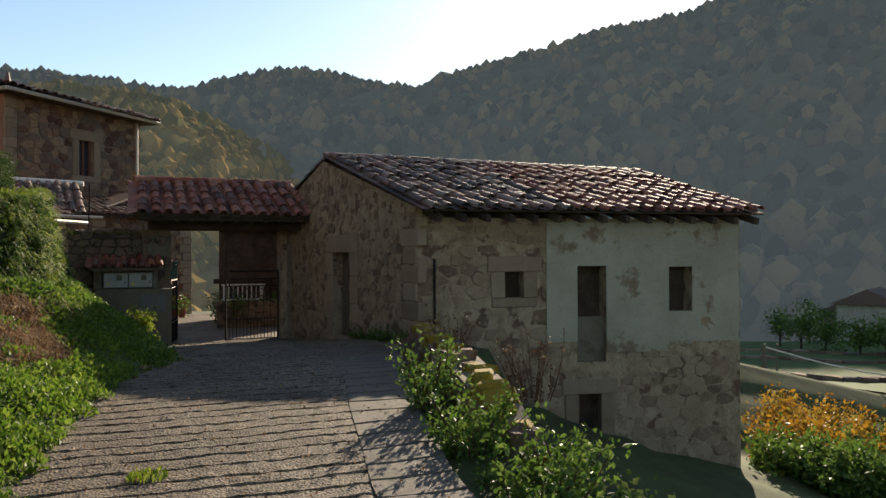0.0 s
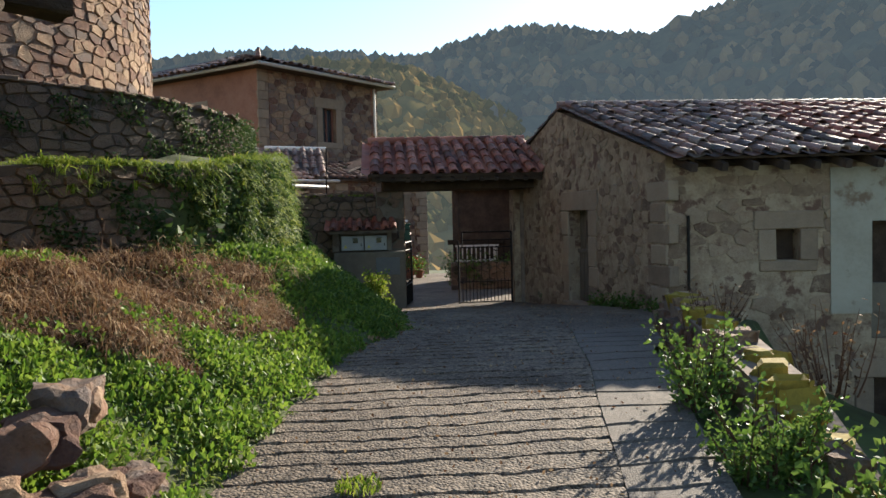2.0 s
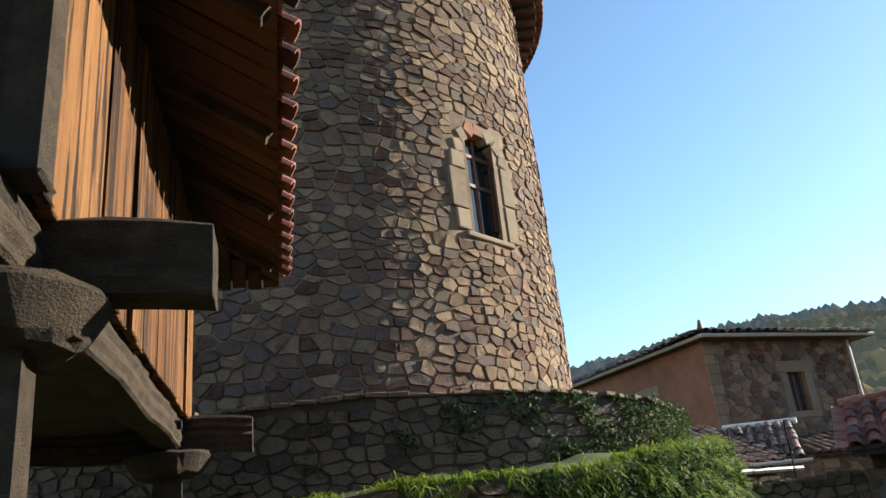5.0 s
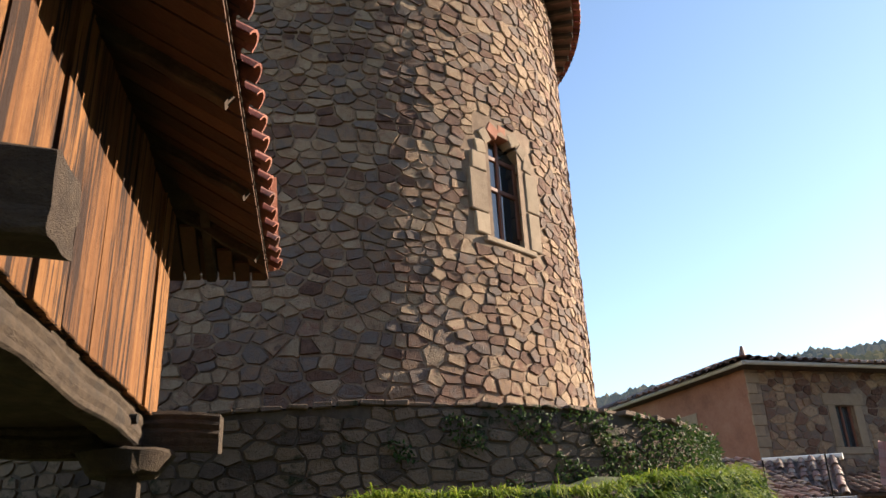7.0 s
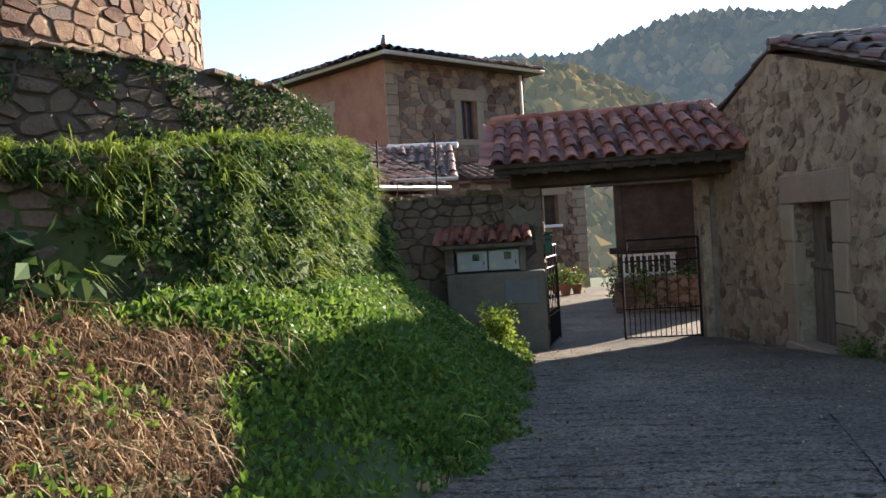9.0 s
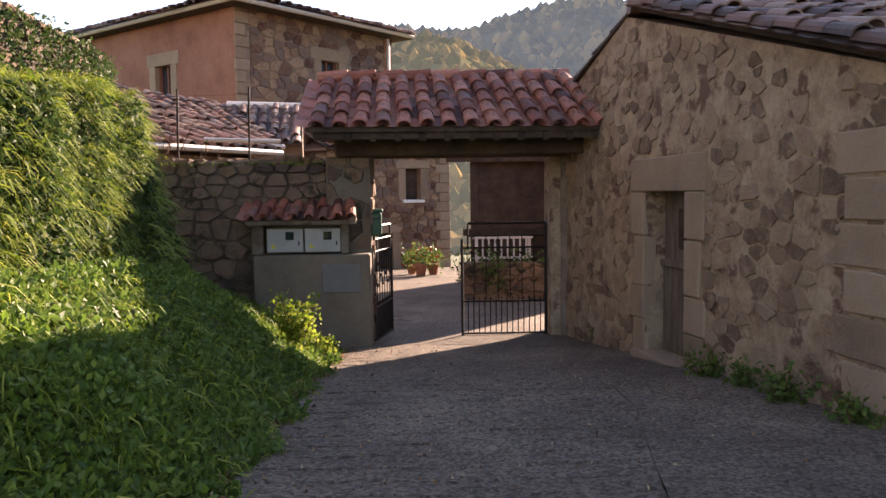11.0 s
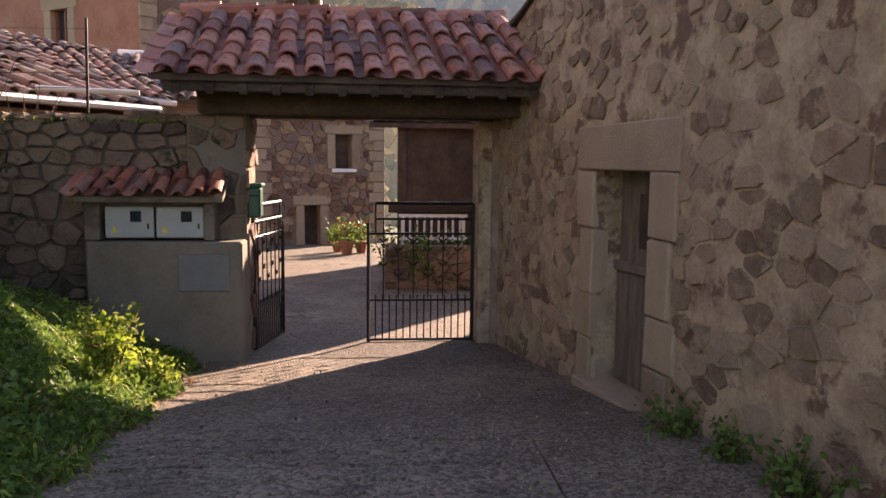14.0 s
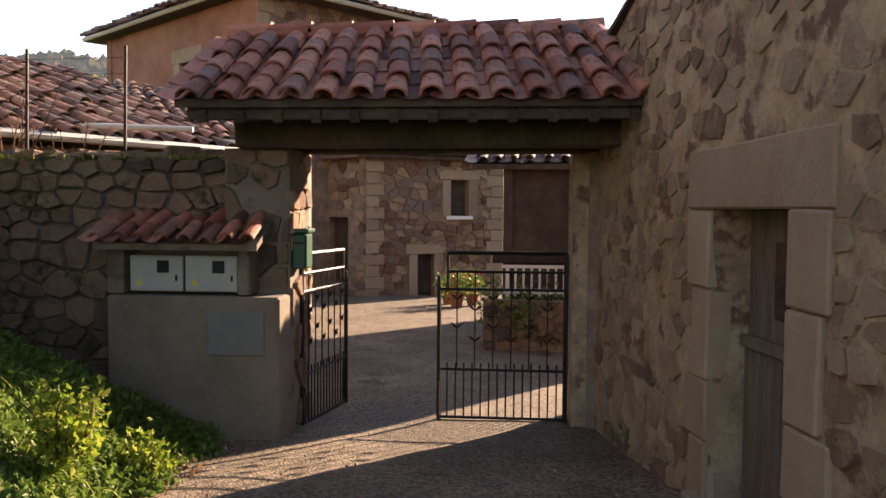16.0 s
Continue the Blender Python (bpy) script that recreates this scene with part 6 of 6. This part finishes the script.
box(bm, (5.85, 22.6, 1.76), (1.25, 0.04, 0.05))
part("rail", bm, zinc, bench)
for x in (5.3, 6.4):
    bm = bmesh.new()
    box(bm, (x, 22.6, 1.55), (0.06, 0.06, 1.2))
    part("post", bm, zinc, bench)

# ---- valley on the barn's far side ----
def valley_house(x, y, w, d, h, wall_m, label):
    z = float(ground_z(x, y))
    root = thing("valley_house", label, "house", "houses in the valley")
    bm = bmesh.new()
    box(bm, (x, y, z + h / 2), (w, d, h), turn_z(0.5))
    part("wall", bm, wall_m, root)
    bm = bmesh.new()
    rz = turn_z(0.5)
    v = [bm.verts.new(Vector((x, y, z)) + rz @ Vector(p)) for p in ((-w * .57, -d * .6, h * .98), (w * .57, -d * .6, h * .98), (w * .57, d * .6, h * .98), (-w * .57, d * .6, h * .98), (-w * .57, 0, h * 1.35), (w * .57, 0, h * 1.35))]
    for f in ((0, 1, 5, 4), (2, 3, 4, 5), (0, 4, 3), (1, 2, 5), (0, 3, 2, 1)):
        bm.faces.new([v[i] for i in f])
    part("roof", bm, old_tile_i, root)
    # windows are plain boxes with the dark rooms painted on
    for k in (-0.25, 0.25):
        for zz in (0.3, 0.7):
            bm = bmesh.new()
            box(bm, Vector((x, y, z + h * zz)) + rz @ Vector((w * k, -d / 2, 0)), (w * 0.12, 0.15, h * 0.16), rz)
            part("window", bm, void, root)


def valley(b, d):
    return 2.6 + math.sin(radians(b)) * d, -0.4 + math.cos(radians(b)) * d


x, y = valley(51.8, 125)
valley_house(x, y, 9, 8, 6, pale_plaster, "distant plastered valley house with a tiled roof")
x, y = valley(50.4, 140)
valley_house(x, y, 8, 7, 5, brown_wall, "distant stone barn among trees")
for b, d, s in ((47.5, 92, 3.0), (49.0, 88, 2.6), (51, 82, 2.4), (46.2, 100, 3.2), (52.5, 80, 2.6), (48, 110, 3.4)):
    x, y = valley(b, d)
    z = float(ground_z(x, y))
    tree = thing("tree", "small leafy tree in the valley meadow", "tree", "valley trees")
    bm = bmesh.new()
    bar(bm, (x, y, z - 0.2), (x, y, z + s * 0.8), 0.18, 6, 0.08)
    for k in range(5):
        a = k * 1.3
        bar(bm, (x, y, z + s * (0.5 + 0.06 * k)), (x + math.cos(a) * s * 0.4, y + math.sin(a) * s * 0.4, z + s * (0.9 + 0.05 * k)), 0.06, 4, 0.02)
    part("trunk", bm, dark_wood, tree)
    c = rng.normal(0, 1, (14, 3)) * s * 0.28 + [x, y, z + s * 1.05]
    pts = (c[:, None, :] + rng.normal(0, 0.16 * s, (14, 55, 3))).reshape(-1, 3)
    leaves("crown", pts, 0.34, dark_leaf, parent=tree)
# orange bush below the barn's corner
for b, d, s in ((46.5, 19, 1.3), (49.5, 18, 1.4), (52.5, 18, 1.4), (47.5, 22, 1.5), (51, 23, 1.4), (47.2, 15.6, 0.9), (49.5, 15.4, 1.0), (52, 15.2, 1.0)):
    x, y = valley(b, d)
    z = float(ground_z(x, y))
    bush("autumn_shrub", (x, y, z), 40, 0.85 * s, 0.9, autumn_m if b < 52 and d > 16 else dark_leaf, 0.12, 90, "yellow-orange autumn shrub below the barn")
# terraced meadow with dry-stone walls
MV, MF = [], []
for i in range(40):
    for j in range(16):
        b, d = 40 + 30 * i / 39, 45 + 75 * j / 15
        x, y = valley(b, d)
        MV.append((x, y, float(ground_z(x, y)) + 0.7))
MF = [(i * 16 + j, (i + 1) * 16 + j, (i + 1) * 16 + j + 1, i * 16 + j + 1) for i in range(39) for j in range(15)]
tagged(sheet("meadow", MV, MF, meadow, smooth=True), "sunlit green valley meadow", "meadow", kind="structure")
for d in (56, 72, 84):
    bm = bmesh.new()
    last = None
    for i in range(28):
        x, y = valley(41 + i, d + 2 * math.sin(i * 0.5))
        z = float(ground_z(x, y))
        if last:
            a, b = Vector(last), Vector((x, y, z))
            w = b - a
            box(bm, (a + b) / 2 + Vector((0, 0, 0.45)), (w.length, 0.5, 1.0), turn_z(math.atan2(w.y, w.x)), jitter=0.06)
        last = (x, y, z)
    tagged(part("terrace_wall", bm, stone_i), "grey dry-stone terrace wall across the meadow", "wall", "terrace walls", "structure")
for b, d in ((45.2, 30), (46, 52)):
    x, y = valley(b, d)
    z = float(ground_z(x, y))
    pole = thing("utility_pole", "thin concrete utility pole carrying wires", "pole", "utility poles")
    bm = bmesh.new()
    bar(bm, (x, y, z), (x, y, -0.2 if d < 40 else -2.5), 0.09, 8, 0.06)
    part("shaft", bm, cement, pole)
cable = thing("overhead_cable", "pale overhead cable crossing the valley", "cable")
for z0, z1 in ((-0.3, -1.1), (-2.2, -2.9)):
    bm = bmesh.new()
    a = Vector((*valley(45.2, 30), z0))
    c = Vector((*valley(60, 32), z1))
    for k in range(8):
        p, q = a.lerp(c, k / 8), a.lerp(c, (k + 1) / 8)
        bar(bm, p - Vector((0, 0, math.sin(math.pi * k / 8) * 0.5)), q - Vector((0, 0, math.sin(math.pi * (k + 1) / 8) * 0.5)), 0.03, 5)
    part("wire", bm, zinc, cable)

# dead leaves and grit on the concrete
n = 1500
y = rng.uniform(1.5, 16, n)
x = road_left(y) + (np.minimum(road_right(y), 6.2) - road_left(y)) * rng.random(n) ** 1.3
leaves("leaf_litter", np.stack([x, y, road_z(y) + 0.03], 1), 0.026, bracken_m, "scattered dead leaves and grit on the concrete", up=0.2)
P = scatter(2600, 2.2, 3.5, 8, 16, lambda x, y: np.abs(x - road_left(y)) < 0.12)
leaves("leaf_litter", P + [0, 0, 0.04], 0.05, bracken_m, "dead leaves gathered along the bank", up=0.4)
tuft = scatter(260, 2.55, 2.85, 4.45, 4.75, lambda x, y: np.hypot(x - 2.72, y - 4.6) < 0.12)
tuft[:, 2] = road_z(tuft[:, 1]) + 0.02
blades("grass", tuft, 0.05, 0.01, grass_m, "small grass tuft in the road", 0.9)
